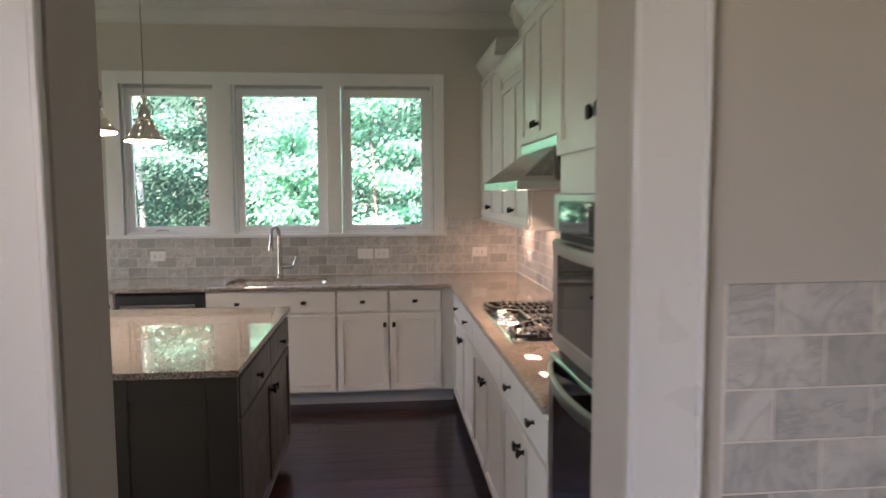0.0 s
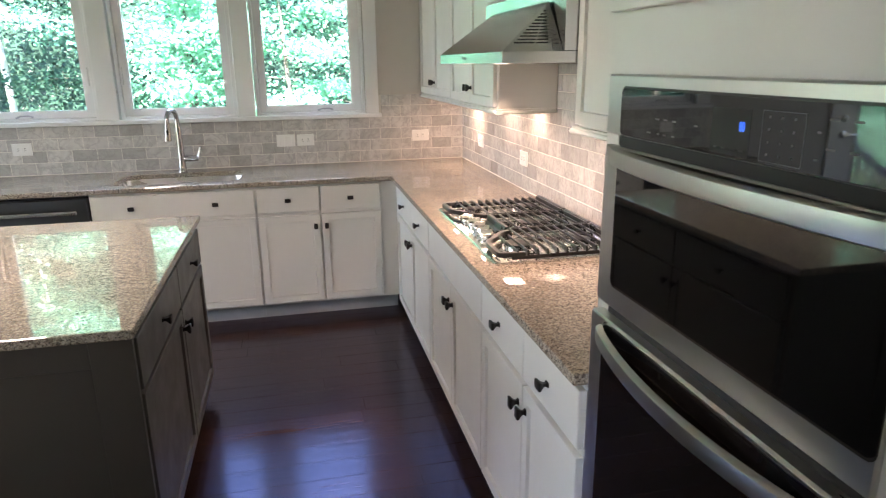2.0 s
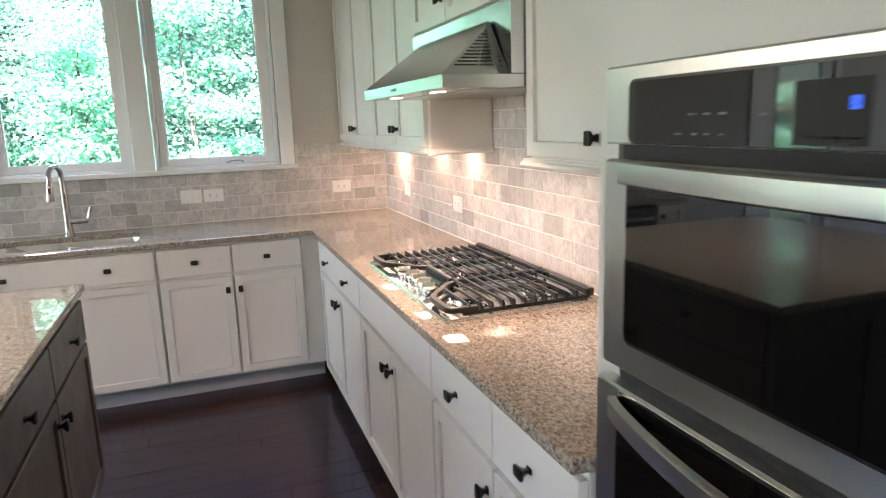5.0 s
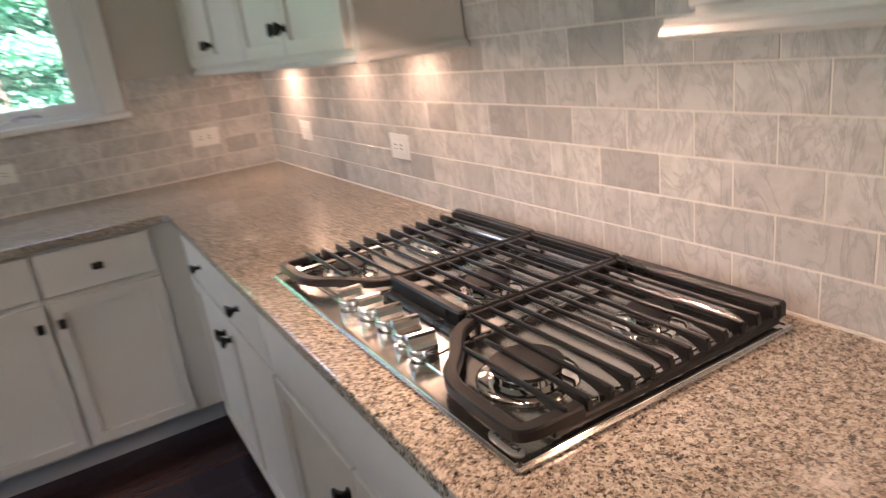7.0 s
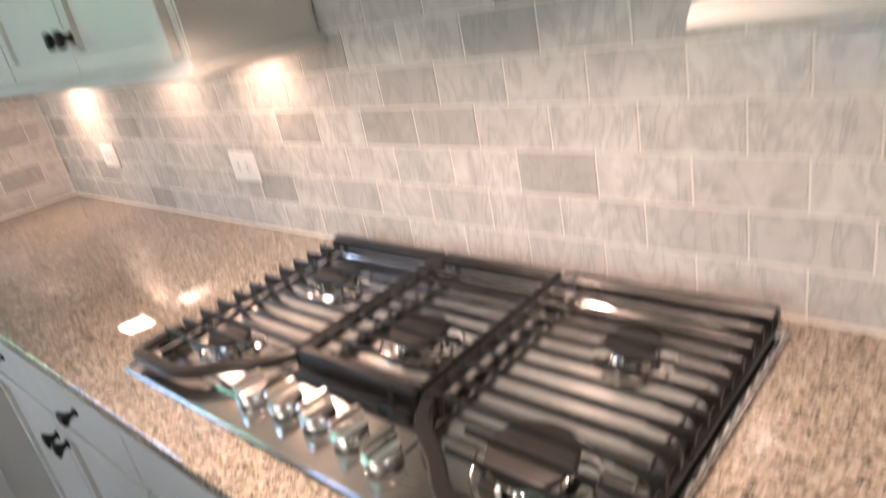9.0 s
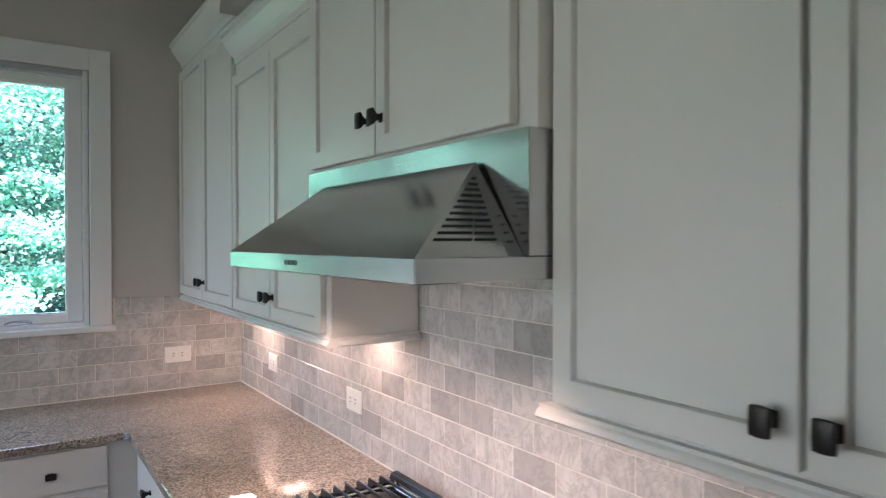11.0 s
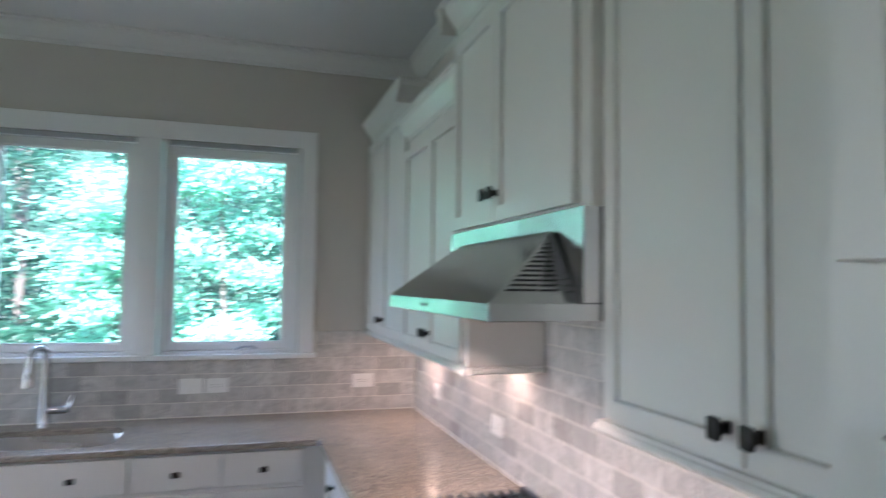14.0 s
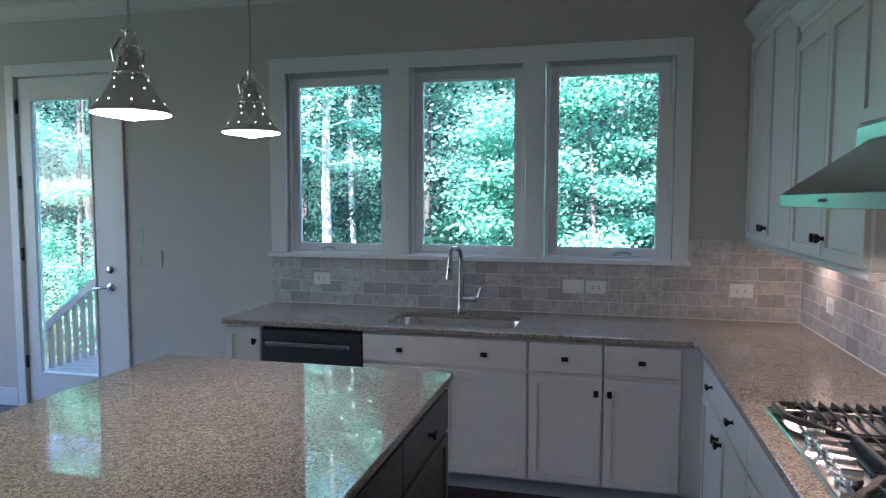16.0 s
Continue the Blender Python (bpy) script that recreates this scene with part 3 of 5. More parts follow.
def base_cabinet(F, u0, u1, depth, label, mat=M_CAB, toe=True, hollow=False):
    t = thing("base_cabinet", F.p((u0 + u1) / 2, -depth / 2, 0), label, "cabinet", "base cabinets")
    if hollow:      # open at the top for the sink bowl
        zt = ZT - 0.0005
        bm = fbox(F, u0, u0 + 0.018, -depth, 0, 0.10, zt)
        fbox(F, u1 - 0.018, u1, -depth, 0, 0.10, zt, 0.0, bm)
        fbox(F, u0 + 0.018, u1 - 0.018, -depth, -depth + 0.01, 0.10, zt, 0.0, bm)
        fbox(F, u0 + 0.018, u1 - 0.018, -0.018, 0, 0.10, zt, 0.0, bm)
        fbox(F, u0 + 0.018, u1 - 0.018, -depth + 0.01, -0.018, 0.10, 0.118, 0.0, bm)
        part("body", bm, mat, t)
    else:
        part("body", fbox(F, u0, u1, -depth, 0, 0.10, ZT - 0.0005), mat, t)
    if toe:
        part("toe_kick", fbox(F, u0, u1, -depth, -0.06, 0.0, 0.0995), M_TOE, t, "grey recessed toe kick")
    return t


DEP = 0.655
c = base_cabinet(F_B, -2.19, -1.951, DEP, "narrow white shaker base cabinet at the counter end")
door(F_B, -2.182, -1.958, 0.115, 0.868, M_CAB, c, [(-1.985, 0.79)])
c = base_cabinet(F_B, -1.319, -0.381, DEP, "white shaker sink base cabinet with two doors", hollow=True)
drawer(F_B, -1.314, -0.388, *DRAW_Z, M_CAB, c, (-1.09, -0.615))
door(F_B, -1.314, -0.853, *DOOR_Z, M_CAB, c, [(-0.88, 0.617)])
door(F_B, -0.847, -0.388, *DOOR_Z, M_CAB, c, [(-0.82, 0.617)])
c = base_cabinet(F_B, -0.380, 0.398, DEP, "white shaker base cabinet with two drawers and doors")
drawer(F_B, -0.373, 0.004, *DRAW_Z, M_CAB, c, (-0.186,))
drawer(F_B, 0.016, 0.392, *DRAW_Z, M_CAB, c, (0.201,))
door(F_B, -0.373, 0.004, *DOOR_Z, M_CAB, c, [(-0.024, 0.617)])
door(F_B, 0.016, 0.392, *DOOR_Z, M_CAB, c, [(0.044, 0.617)])
c = base_cabinet(F_B, 0.3985, 0.4985, DEP, "plain white corner filler panel", toe=True)
# dishwasher
dw = thing("dishwasher", (-1.635, 4.95, 0), "dark stainless dishwasher with a bar handle under the counter", "dishwasher")
part("body", fbox(F_B, -1.949, -1.321, -0.6, -0.005, 0.1, 0.875), M_BLACK, dw)
part("door_panel", fbox(F_B, -1.944, -1.326, -0.004, 0.026, 0.11, 0.865, 0.004), M_STEEL_DARK, dw)
hd = part("handle", fbox(F_B, -1.895, -1.375, 0.055, 0.075, 0.775, 0.802, 0.006), M_STEEL_X, dw, "brushed steel bar handle")
part("standoff", fbox(F_B, -1.88, -1.86, 0.026, 0.0555, 0.78, 0.797), M_STEEL_X, hd)
part("standoff", fbox(F_B, -1.41, -1.39, 0.026, 0.0555, 0.78, 0.797), M_STEEL_X, hd)
part("toe_panel", fbox(F_B, -1.944, -1.326, -0.08, -0.06, 0.0, 0.099), M_BLACK, dw)

DEP2 = 0.61
c = base_cabinet(F_R, 3.601, 4.733, DEP2, "white shaker corner base cabinet with a wide drawer")
drawer(F_R, 3.606, 4.60, *DRAW_Z, M_CAB, c, (3.845, 4.325))
door(F_R, 3.606, 4.100, *DOOR_Z, M_CAB, c, [(4.070, 0.62)])
door(F_R, 4.106, 4.60, *DOOR_Z, M_CAB, c, [(4.136, 0.62)])
c = base_cabinet(F_R, 2.669, 3.600, DEP2, "white shaker base cabinet below the cooktop")
drawer(F_R, 2.674, 3.595, *DRAW_Z, M_CAB, c)
door(F_R, 2.674, 3.137, *DOOR_Z, M_CAB, c, [(3.108, 0.62)])
door(F_R, 3.143, 3.595, *DOOR_Z, M_CAB, c, [(3.172, 0.62)])
c = base_cabinet(F_R, 1.8455, 2.668, DEP2, "white shaker base cabinet beside the wall oven")
drawer(F_R, 2.236, 2.663, *DRAW_Z, M_CAB, c, (2.462,))
drawer(F_R, 1.850, 2.228, *DRAW_Z, M_CAB, c, (2.042,))
door(F_R, 2.236, 2.663, *DOOR_Z, M_CAB, c, [(2.264, 0.62)])
door(F_R, 1.850, 2.228, *DOOR_Z, M_CAB, c, [(2.200, 0.62)])

# ---- worktops ----
SX0, SX1, SY0, SY1 = -1.215, -0.470, 4.80, 5.215   # sink cut-out


def rounded_loop(x0, x1, y0, y1, r, n=6):
    out = []
    for cx, cy, a0 in ((x1 - r, y1 - r, 0), (x0 + r, y1 - r, 90), (x0 + r, y0 + r, 180), (x1 - r, y0 + r, 270)):
        for i in range(n + 1):
            a = radians(a0 + 90 * i / n)
            out.append((cx + r * math.cos(a), cy + r * math.sin(a)))
    return out


def worktop_slab(outer, hole, z0, z1, p, q):
    """A slab with one hole: two faces meet along cuts from outer corners p and q to the hole."""
    bm = bmesh.new()
    rows = []
    near = [min(range(len(hole)), key=lambda i: (hole[i][0] - outer[c][0]) ** 2 + (hole[i][1] - outer[c][1]) ** 2) for c in (p, q)]
    no, nh = len(outer), len(hole)

    def span(a, b, n, step):
        out = [a]
        while out[-1] != b:
            out.append((out[-1] + step) % n)
        return out

    for z in (z0, z1):
        vo = [bm.verts.new((x, y, z)) for x, y in outer]
        vh = [bm.verts.new((x, y, z)) for x, y in hole]
        rows.append((vo, vh))
        for a, b in ((p, q), (q, p)):
            ha, hb = (near[0], near[1]) if a == p else (near[1], near[0])
            bm.faces.new([vo[i] for i in span(a, b, no, 1)] + [vh[i] for i in span(hb, ha, nh, -1)])
    for a, b in zip(rows[0], rows[1]):
        for i in range(len(a)):
            j = (i + 1) % len(a)
            bm.faces.new((a[i], a[j], b[j], b[i]))
    return bm


outer = [(-2.205, 5.390), (-2.205, 4.712), (-2.19, 4.697), (0.447, 4.697), (0.462, 4.682), (0.462, 1.8455), (1.1115, 1.8455), (1.1115, 5.390)]
bm = worktop_slab(outer, rounded_loop(SX0, SX1, SY0, SY1, 0.09), 0.884, Z_TOP, 0, 3)
ct = tagged(part("worktop", bm, M_GRANITE), "polished speckled tan granite worktop in an L", "worktop")
ct.modifiers.new("bevel", "BEVEL").width = 0.004
ct.modifiers["bevel"].segments = 2
ct.modifiers["bevel"].limit_method = "ANGLE"
structure("trim_caulk", boxes((-2.205, 1.1115, 5.386, 5.3898, Z_TOP, Z_TOP + 0.004), (1.107, 1.1113, 1.8455, 5.386, Z_TOP, Z_TOP + 0.004)), M_GROUT, "pale caulk line behind the worktop", "trim")

# sink
sk = thing("sink", (-0.84, 5.0, 0.66), "undermounted stainless steel kitchen sink", "sink")
bm = bmesh.new()
loops = []
for z, g, r in ((0.883, 0.012, 0.10), (0.87, 0.010, 0.10), (0.70, 0.0, 0.09), (0.672, -0.03, 0.07)):
    loops.append([bm.verts.new((x, y, z)) for x, y in rounded_loop(SX0 - g, SX1 + g, SY0 - g, SY1 + g, r)])
for a, b in zip(loops, loops[1:]):
    for i in range(len(a)):
        j = (i + 1) % len(a)
        bm.faces.new((a[i], a[j], b[j], b[i]))
bm.faces.new(loops[-1])
part("bowl", bm, M_SINK, sk, "", True)
part("drain", lathe([(0.045, 0), (0.045, 0.003), (0.03, 0.004), (0.028, 0.001)], (-0.84, 5.0, 0.6725)), M_CHROME, sk, "chrome drain", True)

# faucet
fc = thing("faucet", (-0.867, 5.285, Z_TOP), "brushed nickel gooseneck pull-down faucet behind the sink", "faucet")
part("base", lathe([(0.029, 0), (0.029, 0.006), (0.024, 0.012), (0.022, 0.05), (0.020, 0.14)], (-0.867, 5.285, Z_TOP)), M_FAUCET, fc, "", True)
neck = [(-0.867, 5.285, 1.05), (-0.868, 5.285, 1.15), (-0.869, 5.284, 1.24)]
for i in range(0, 11):
    a = math.pi * i / 10
    neck.append((-0.869 - 0.022 * (1 - math.cos(a)), 5.284 - 0.055 * (1 - math.cos(a)), 1.262 + 0.062 * math.sin(a)))
neck.append((-0.914, 5.172, 1.235))
part("neck", tube(neck, 0.0125, 14, None, [0.0205, 0.018, 0.0155] + [0.0145] * 12), M_FAUCET, fc, "", True)
sp = part("spray_head", lathe([(0.0145, 0), (0.017, 0.02), (0.019, 0.06), (0.0215, 0.095), (0.0215, 0.105), (0.015, 0.106)], (-0.914, 5.172, 1.237), (-0.05, -0.05, -1)), M_FAUCET, fc, "", True)
part("button", boxes((-0.921, -0.909, 5.150, 5.156, 1.17, 1.205), bevel=0.002), M_BLACK, sp, "black spray button")
hb = part("handle_hub", lathe([(0.020, 0), (0.0205, 0.07), (0.018, 0.088), (0.012, 0.094)], (-0.852, 5.285, 1.0), (1, 0, 0)), M_FAUCET, fc, "", True)
part("handle_lever", tube([(-0.778, 5.285, 1.0), (-0.757, 5.28, 1.018), (-0.744, 5.272, 1.05), (-0.735, 5.266, 1.08)], 0.0085, 8), M_FAUCET, hb, "", True)

# ---- cooktop ----
CX0, CX1, CY0, CY1 = 0.535, 1.064, 2.685, 3.631
ck = thing("gas_cooktop", (0.80, 3.16, Z_TOP), "stainless five-burner gas cooktop with black iron grates", "cooktop")
bm = boxes((CX0, CX1, CY0, CY1, 0.9142, 0.9225))
bmesh.ops.bevel(bm, geom=[e for e in bm.edges], offset=0.003, segments=2, affect="EDGES")
part("pan", bm, M_PAN, ck, "brushed stainless pan")
part("pan_rim", boxes((CX0 + 0.003, CX0 + 0.009, CY0 + 0.01, CY1 - 0.01, 0.9226, 0.9246), (CX1 - 0.009, CX1 - 0.003, CY0 + 0.01, CY1 - 0.01, 0.9226, 0.9246),
                      (CX0 + 0.01, CX1 - 0.01, CY0 + 0.003, CY0 + 0.009, 0.9226, 0.9246), (CX0 + 0.01, CX1 - 0.01, CY1 - 0.009, CY1 - 0.003, 0.9226, 0.9246), bevel=0.0009), M_CHROME, ck)
for ya, yb, xa in ((2.735, 3.005, 0.585), (3.05, 3.275, 0.705), (3.32, 3.585, 0.585)):
    w = 0.004
    part("spill_well", boxes((xa, xa + w, ya, yb, 0.9226, 0.9248), (1.03, 1.03 + w, ya, yb, 0.9226, 0.9248), (xa + w, 1.03, ya, ya + w, 0.9226, 0.9248), (xa + w, 1.03, yb - w, yb, 0.9226, 0.9248), bevel=0.001), M_CHROME, ck, "raised rim of a burner well")
for bx, by, r in ((0.675, 2.845, 0.052), (0.925, 2.845, 0.036), (0.83, 3.163, 0.045), (0.675, 3.48, 0.036), (0.925, 3.48, 0.045)):
    bn = part("burner", lathe([(r + 0.024, 0), (r + 0.024, 0.003), (r + 0.018, 0.006), (r + 0.006, 0.005), (r - 0.002, 0.007), (r - 0.002, 0.019)], (bx, by, 0.9226), n=32), M_CHROME, ck, "bright aluminium burner ring", True)
    part("burner_cap", lathe([(r, 0), (r + 0.002, 0.002), (r + 0.002, 0.007), (r - 0.006, 0.010), (r * 0.4, 0.011)], (bx, by, 0.9418), n=32), M_BURNER, bn, "matte black burner cap", True)
    part("igniter", lathe([(0.003, 0), (0.003, 0.02)], (bx - r - 0.008, by + 0.006, 0.9226), n=8), M_WHITE, bn)

ZG0, ZG1 = 0.944, 0.960
BAR_X = [0.625 + 0.0373 * i for i in range(12)]


def grate(y0, y1, edge_pts, bars, name_label, open_side):
    g = part("grate", tube(edge_pts, 0.0085, 8), M_IRON, ck, name_label, True)
    for bx in bars:
        lo, hi = y0 + 0.004, y1 - 0.004
        if bx < 0.67:
            if open_side < 0:
                hi = y0 + 0.235
            elif open_side > 0:
                lo = y1 - 0.235
        b = boxes((bx - 0.0033, bx + 0.0033, lo, hi, ZG1 - 0.0095, ZG1), bevel=0.002)
        # the thick curved foot at the outer end of each bar
        for end, on in ((lo, open_side <= 0), (hi, open_side >= 0)):
            s = 1 if end == lo else -1
            if on and open_side != 0:
                web = [(0.0, 0.928), (0.011, 0.928), (0.014, 0.935), (0.021, 0.9415), (0.034, 0.9465), (0.055, 0.9500), (0.055, 0.952), (0.006, 0.9575), (0.0, 0.952)]
                v0 = [b.verts.new((bx - 0.0040, end + s * u, z)) for u, z in web]
                v1 = [b.verts.new((bx + 0.0040, end + s * u, z)) for u, z in web]
                b.faces.new(v0)
                b.faces.new(v1[::-1])
                for q in range(len(web)):
                    r = (q + 1) % len(web)
                    b.faces.new((v0[q], v1[q], v1[r], v0[r]))
        part("bar", b, M_IRON, g)
    for bx, by in ((1.045, y0 + 0.03), (1.045, y1 - 0.03), (0.70, y0 + 0.02), (0.70, y1 - 0.02)):
        part("foot", lathe([(0.006, 0), (0.008, ZG0 - 0.9226)], (bx, by, 0.9228), n=8), M_IRON, g)
    return g


def flat_rail(pts, w, z0, z1):
    """A flat bar swept along points in plan."""
    bm = bmesh.new()
    L = []
    P = [Vector((x, y, 0)) for x, y in pts]
    for i, p in enumerate(P):
        a, b = P[max(i - 1, 0)], P[min(i + 1, len(P) - 1)]
        d = (b - a).normalized()
        s = Vector((-d.y, d.x, 0)) * w / 2
        L.append([bm.verts.new(p + s * k + Vector((0, 0, z))) for k, z in ((-1, z0), (1, z0), (1, z1 - 0.003), (0.75, z1), (-0.75, z1), (-1, z1 - 0.003))])
    for a, b in zip(L, L[1:]):
        for i in range(6):
            j = (i + 1) % 6
            bm.faces.new((a[i], a[j], b[j], b[i]))
    bm.faces.new(L[0][::-1])
    bm.faces.new(L[-1])
    return bm


def smooth_path(pts, n=5):
    """Corner-cut path in plan."""
    for _ in range(3):
        out = [pts[0]]
        for (ax, ay), (bx, by) in zip(pts, pts[1:]):
            out += [(ax * 0.8 + bx * 0.2, ay * 0.8 + by * 0.2), (ax * 0.2 + bx * 0.8, ay * 0.2 + by * 0.8)]
        out.append(pts[-1])
        pts = out
    return pts


for y0, y1, sgn in ((2.696, 3.030, -1), (3.036, 3.292, 0), (3.298, 3.621, 1)):
    yo, yi = (y0, y1) if sgn <= 0 else (y1, y0)
    back = [(1.055, y0 + 0.006, ZG1 - 0.008), (1.055, y1 - 0.006, ZG1 - 0.008)]
    g = grate(y0, y1, back, BAR_X if sgn else BAR_X[3:], "black cast-iron grate", sgn)
    part("back_rail", boxes((1.040, 1.060, y0, y1, ZG0 - 0.010, ZG1 + 0.002), bevel=0.004), M_IRON, g)
    if sgn == 0:
        part("front_rail", boxes((0.683, 0.703, y0, y1, ZG0 - 0.016, ZG1 + 0.001), bevel=0.004), M_IRON, g)
        part("front_skirt", boxes((0.664, 0.683, y0 + 0.002, y1 - 0.002, 0.9228, 0.934), bevel=0.003), M_IRON, g)
        for yy in (y0 + 0.006, y1 - 0.006):
            part("side_rail", boxes((0.70, 1.045, yy - 0.006, yy + 0.006, ZG0 - 0.004, ZG1 - 0.003), bevel=0.003), M_IRON, g)
    else:
        s = -sgn
        part("inner_rail", boxes((0.69, 1.045, yi - s * 0.012, yi - s * 0.001, ZG0 - 0.006, ZG1 - 0.002), bevel=0.003), M_IRON, g)
        loop = smooth_path([(0.70, yi - s * 0.008), (0.655, yi - s * 0.03), (0.613, yi - s * 0.095), (0.577, yi - s * 0.133), (0.560, yi - s * 0.175), (0.559, yo + s * 0.05), (0.561, yo + s * 0.012), (0.65, yo + s * 0.011)])
        part("front_loop", flat_rail(loop, 0.022, 0.938, 0.954), M_IRON, g, "", False)
        part("side_rail", boxes((0.60, 1.045, yo + s * 0.001, yo + s * 0.013, 0.926, 0.940), bevel=0.003), M_IRON, g)
for i in range(5):
    ky = 3.302 - 0.0715 * i
    kx = 0.598 + 0.013 * (1 - ((i - 2) / 2) ** 2)
    kb = part("control_knob", lathe([(0.020, 0), (0.020, 0.004), (0.0255, 0.005), (0.0258, 0.016), (0.0245, 0.0188), (0.010, 0.0192)], (kx, ky, 0.9226), n=28), M_KNOB, ck, "chrome blade control knob", True)
    # wedge-shaped grip across the top of the knob
    bm = bmesh.new()
    rows = [[bm.verts.new((x, y, z)) for x, y in ((-hx, -hy), (hx, -hy), (hx, hy), (-hx, hy))] for hx, hy, z in ((0.0205, 0.0150, 0.0), (0.0225, 0.0090, 0.006), (0.0240, 0.0052, 0.016), (0.0240, 0.0045, 0.0205), (0.0225, 0.0030, 0.0215))]
    for a, b in zip(rows, rows[1:]):
        for k in range(4):
            bm.faces.new((a[k], a[(k + 1) % 4], b[(k + 1) % 4], b[k]))
    bm.faces.new(rows[0][::-1])
    bm.faces.new(rows[-1])
    bmesh.ops.transform(bm, matrix=pose(kx, ky, 0.9415, 0, 0, -8), verts=bm.verts)
    part("grip", bm, M_KNOB, kb)
# badge
bm = lathe([(0.034, 0), (0.034, 0.0012), (0.032, 0.0018)], (0, 0, 0), n=32)
bmesh.ops.transform(bm, matrix=pose(0.5555, 2.736, 0.9228) @ Matrix.Diagonal((0.36, 1, 1, 1)), verts=bm.verts)
bd = part("badge", bm, M_PLATE_DIM, ck, "white oval badge with dark lettering")
text_mesh("lettering", "AMERICA", 0.0125, pose(0.5575, 2.736, 0.9249, 0, 0, -90), M_BLACK, bd)
part("red_mark", boxes((0.5535, 0.5548, 2.730, 2.744, 0.9247, 0.9251)), M_RED, bd)
part("small_print", boxes((0.5497, 0.5503, 2.727, 2.745, 0.9247, 0.9250)), M_TOE, bd)

# ---- upper cabinets ----
F_U = Face("x", 0.82, -1)      # faces of the standard uppers (doors stand 20 mm proud)
F_H = Face("x", 0.775, -1)     # deeper cabinet over the hood
UDEP = 0.2905
CAB_CROWN = [(0, 0), (0.006, 0), (0.010, 0.022), (0.022, 0.034), (0.050, 0.072), (0.056, 0.092), (0.066, 0.096), (0.066, 0.108), (0, 0.108)]


def crown_piece(cab, F, u0, u1, z, left, right, depth):
    part("crown", extrude_profile(CAB_CROWN, F.p(u0, 0.0, z), F.p(u1, 0.0, z), F.normal()), M_CAB, cab)
    for on, u, s in ((left, u1, 1), (right, u0, -1)):
        if on:
            part("crown_return", extrude_profile(CAB_CROWN, F.p(u, 0.066, z), F.p(u, -depth, z), (0, s, 0)), M_CAB, cab)


def upper_cabinet(F, u0, u1, z0, z1, depth, label):
    t = thing("upper_cabinet", F.p((u0 + u1) / 2, -depth / 2, z0), label, "cabinet", "wall cabinets")
    part("body", fbox(F, u0, u1, -depth, 0, z0, z1), M_CAB, t)
    return t


RAIL = [(0.0, 0.0), (0.028, 0.0), (0.034, 0.006), (0.030, 0.014), (0.024, 0.018), (0.024, 0.024), (0.0, 0.024)]
a = upper_cabinet(F_U, 4.458, 5.389, 1.39, 2.60, UDEP, "tall white shaker wall cabinet in the corner")
door(F_U, 4.463, 4.921, 1.40, 2.505, M_CAB, a, [(4.895, 1.478)])
door(F_U, 4.927, 5.384, 1.40, 2.505, M_CAB, a, [(4.953, 1.478)])
crown_piece(a, F_U, 4.458, 5.389, 2.535, False, True, 0.29)
b = upper_cabinet(F_U, 3.580, 4.4575, 1.39, 2.40, UDEP, "white shaker wall cabinet with a crown moulding")
door(F_U, 3.60, 4.018, 1.40, 2.295, M_CAB, b, [(3.992, 1.475)])
door(F_U, 4.024, 4.452, 1.40, 2.295, M_CAB, b, [(4.050, 1.475)])
crown_piece(b, F_U, 3.580, 4.4575, 2.345, False, False, 0.29)
part("end_panel", boxes((0.822, 1.09, 3.573, 3.5798, 1.40, 1.83)), M_CAB, b)
for cab, u0, u1 in ((a, 4.458, 5.389), (b, 3.548, 4.4575)):
    part("light_rail", extrude_profile(RAIL, F_U.p(u0, -0.01, 1.366), F_U.p(u1, -0.01, 1.366), F_U.normal()), M_CAB, cab)
part("light_rail_end", extrude_profile(RAIL, (0.8302, 3.58, 1.366), (1.10, 3.58, 1.366), (0, -1, 0)), M_CAB, b)
h = upper_cabinet(F_H, 2.668, 3.578, 1.842, 2.60, 0.335, "white shaker cabinet above the range hood")
door(F_H, 2.715, 3.182, 1.852, 2.49, M_CAB, h, [(3.155, 1.93)])
door(F_H, 3.188, 3.560, 1.852, 2.49, M_CAB, h, [(3.215, 1.93)])
part("bead", boxes((0.758, 0.7748, 2.668, 3.578, 2.497, 2.512), bevel=0.003), M_CAB, h)
crown_piece(h, F_H, 2.668, 3.578, 2.535, True, True, 0.335)
r = upper_cabinet(F_U, 1.8485, 2.6675, 1.39, 2.60, UDEP, "tall white shaker wall cabinet beside the wall oven")
door(F_U, 2.266, 2.662, 1.40, 2.505, M_CAB, r, [(2.296, 1.456)])
door(F_U, 1.855, 2.258, 1.40, 2.505, M_CAB, r, [(2.226, 1.456)])
crown_piece(r, F_U, 1.8485, 2.6675, 2.535, False, False, 0.29)
part("light_rail", extrude_profile(RAIL, F_U.p(1.8485, -0.01, 1.366), F_U.p(2.6995, -0.01, 1.366), F_U.normal()), M_CAB, r)
part("light_rail_end", extrude_profile(RAIL, (0.8302, 2.6675, 1.366), (1.10, 2.6675, 1.366), (0, 1, 0)), M_CAB, r)

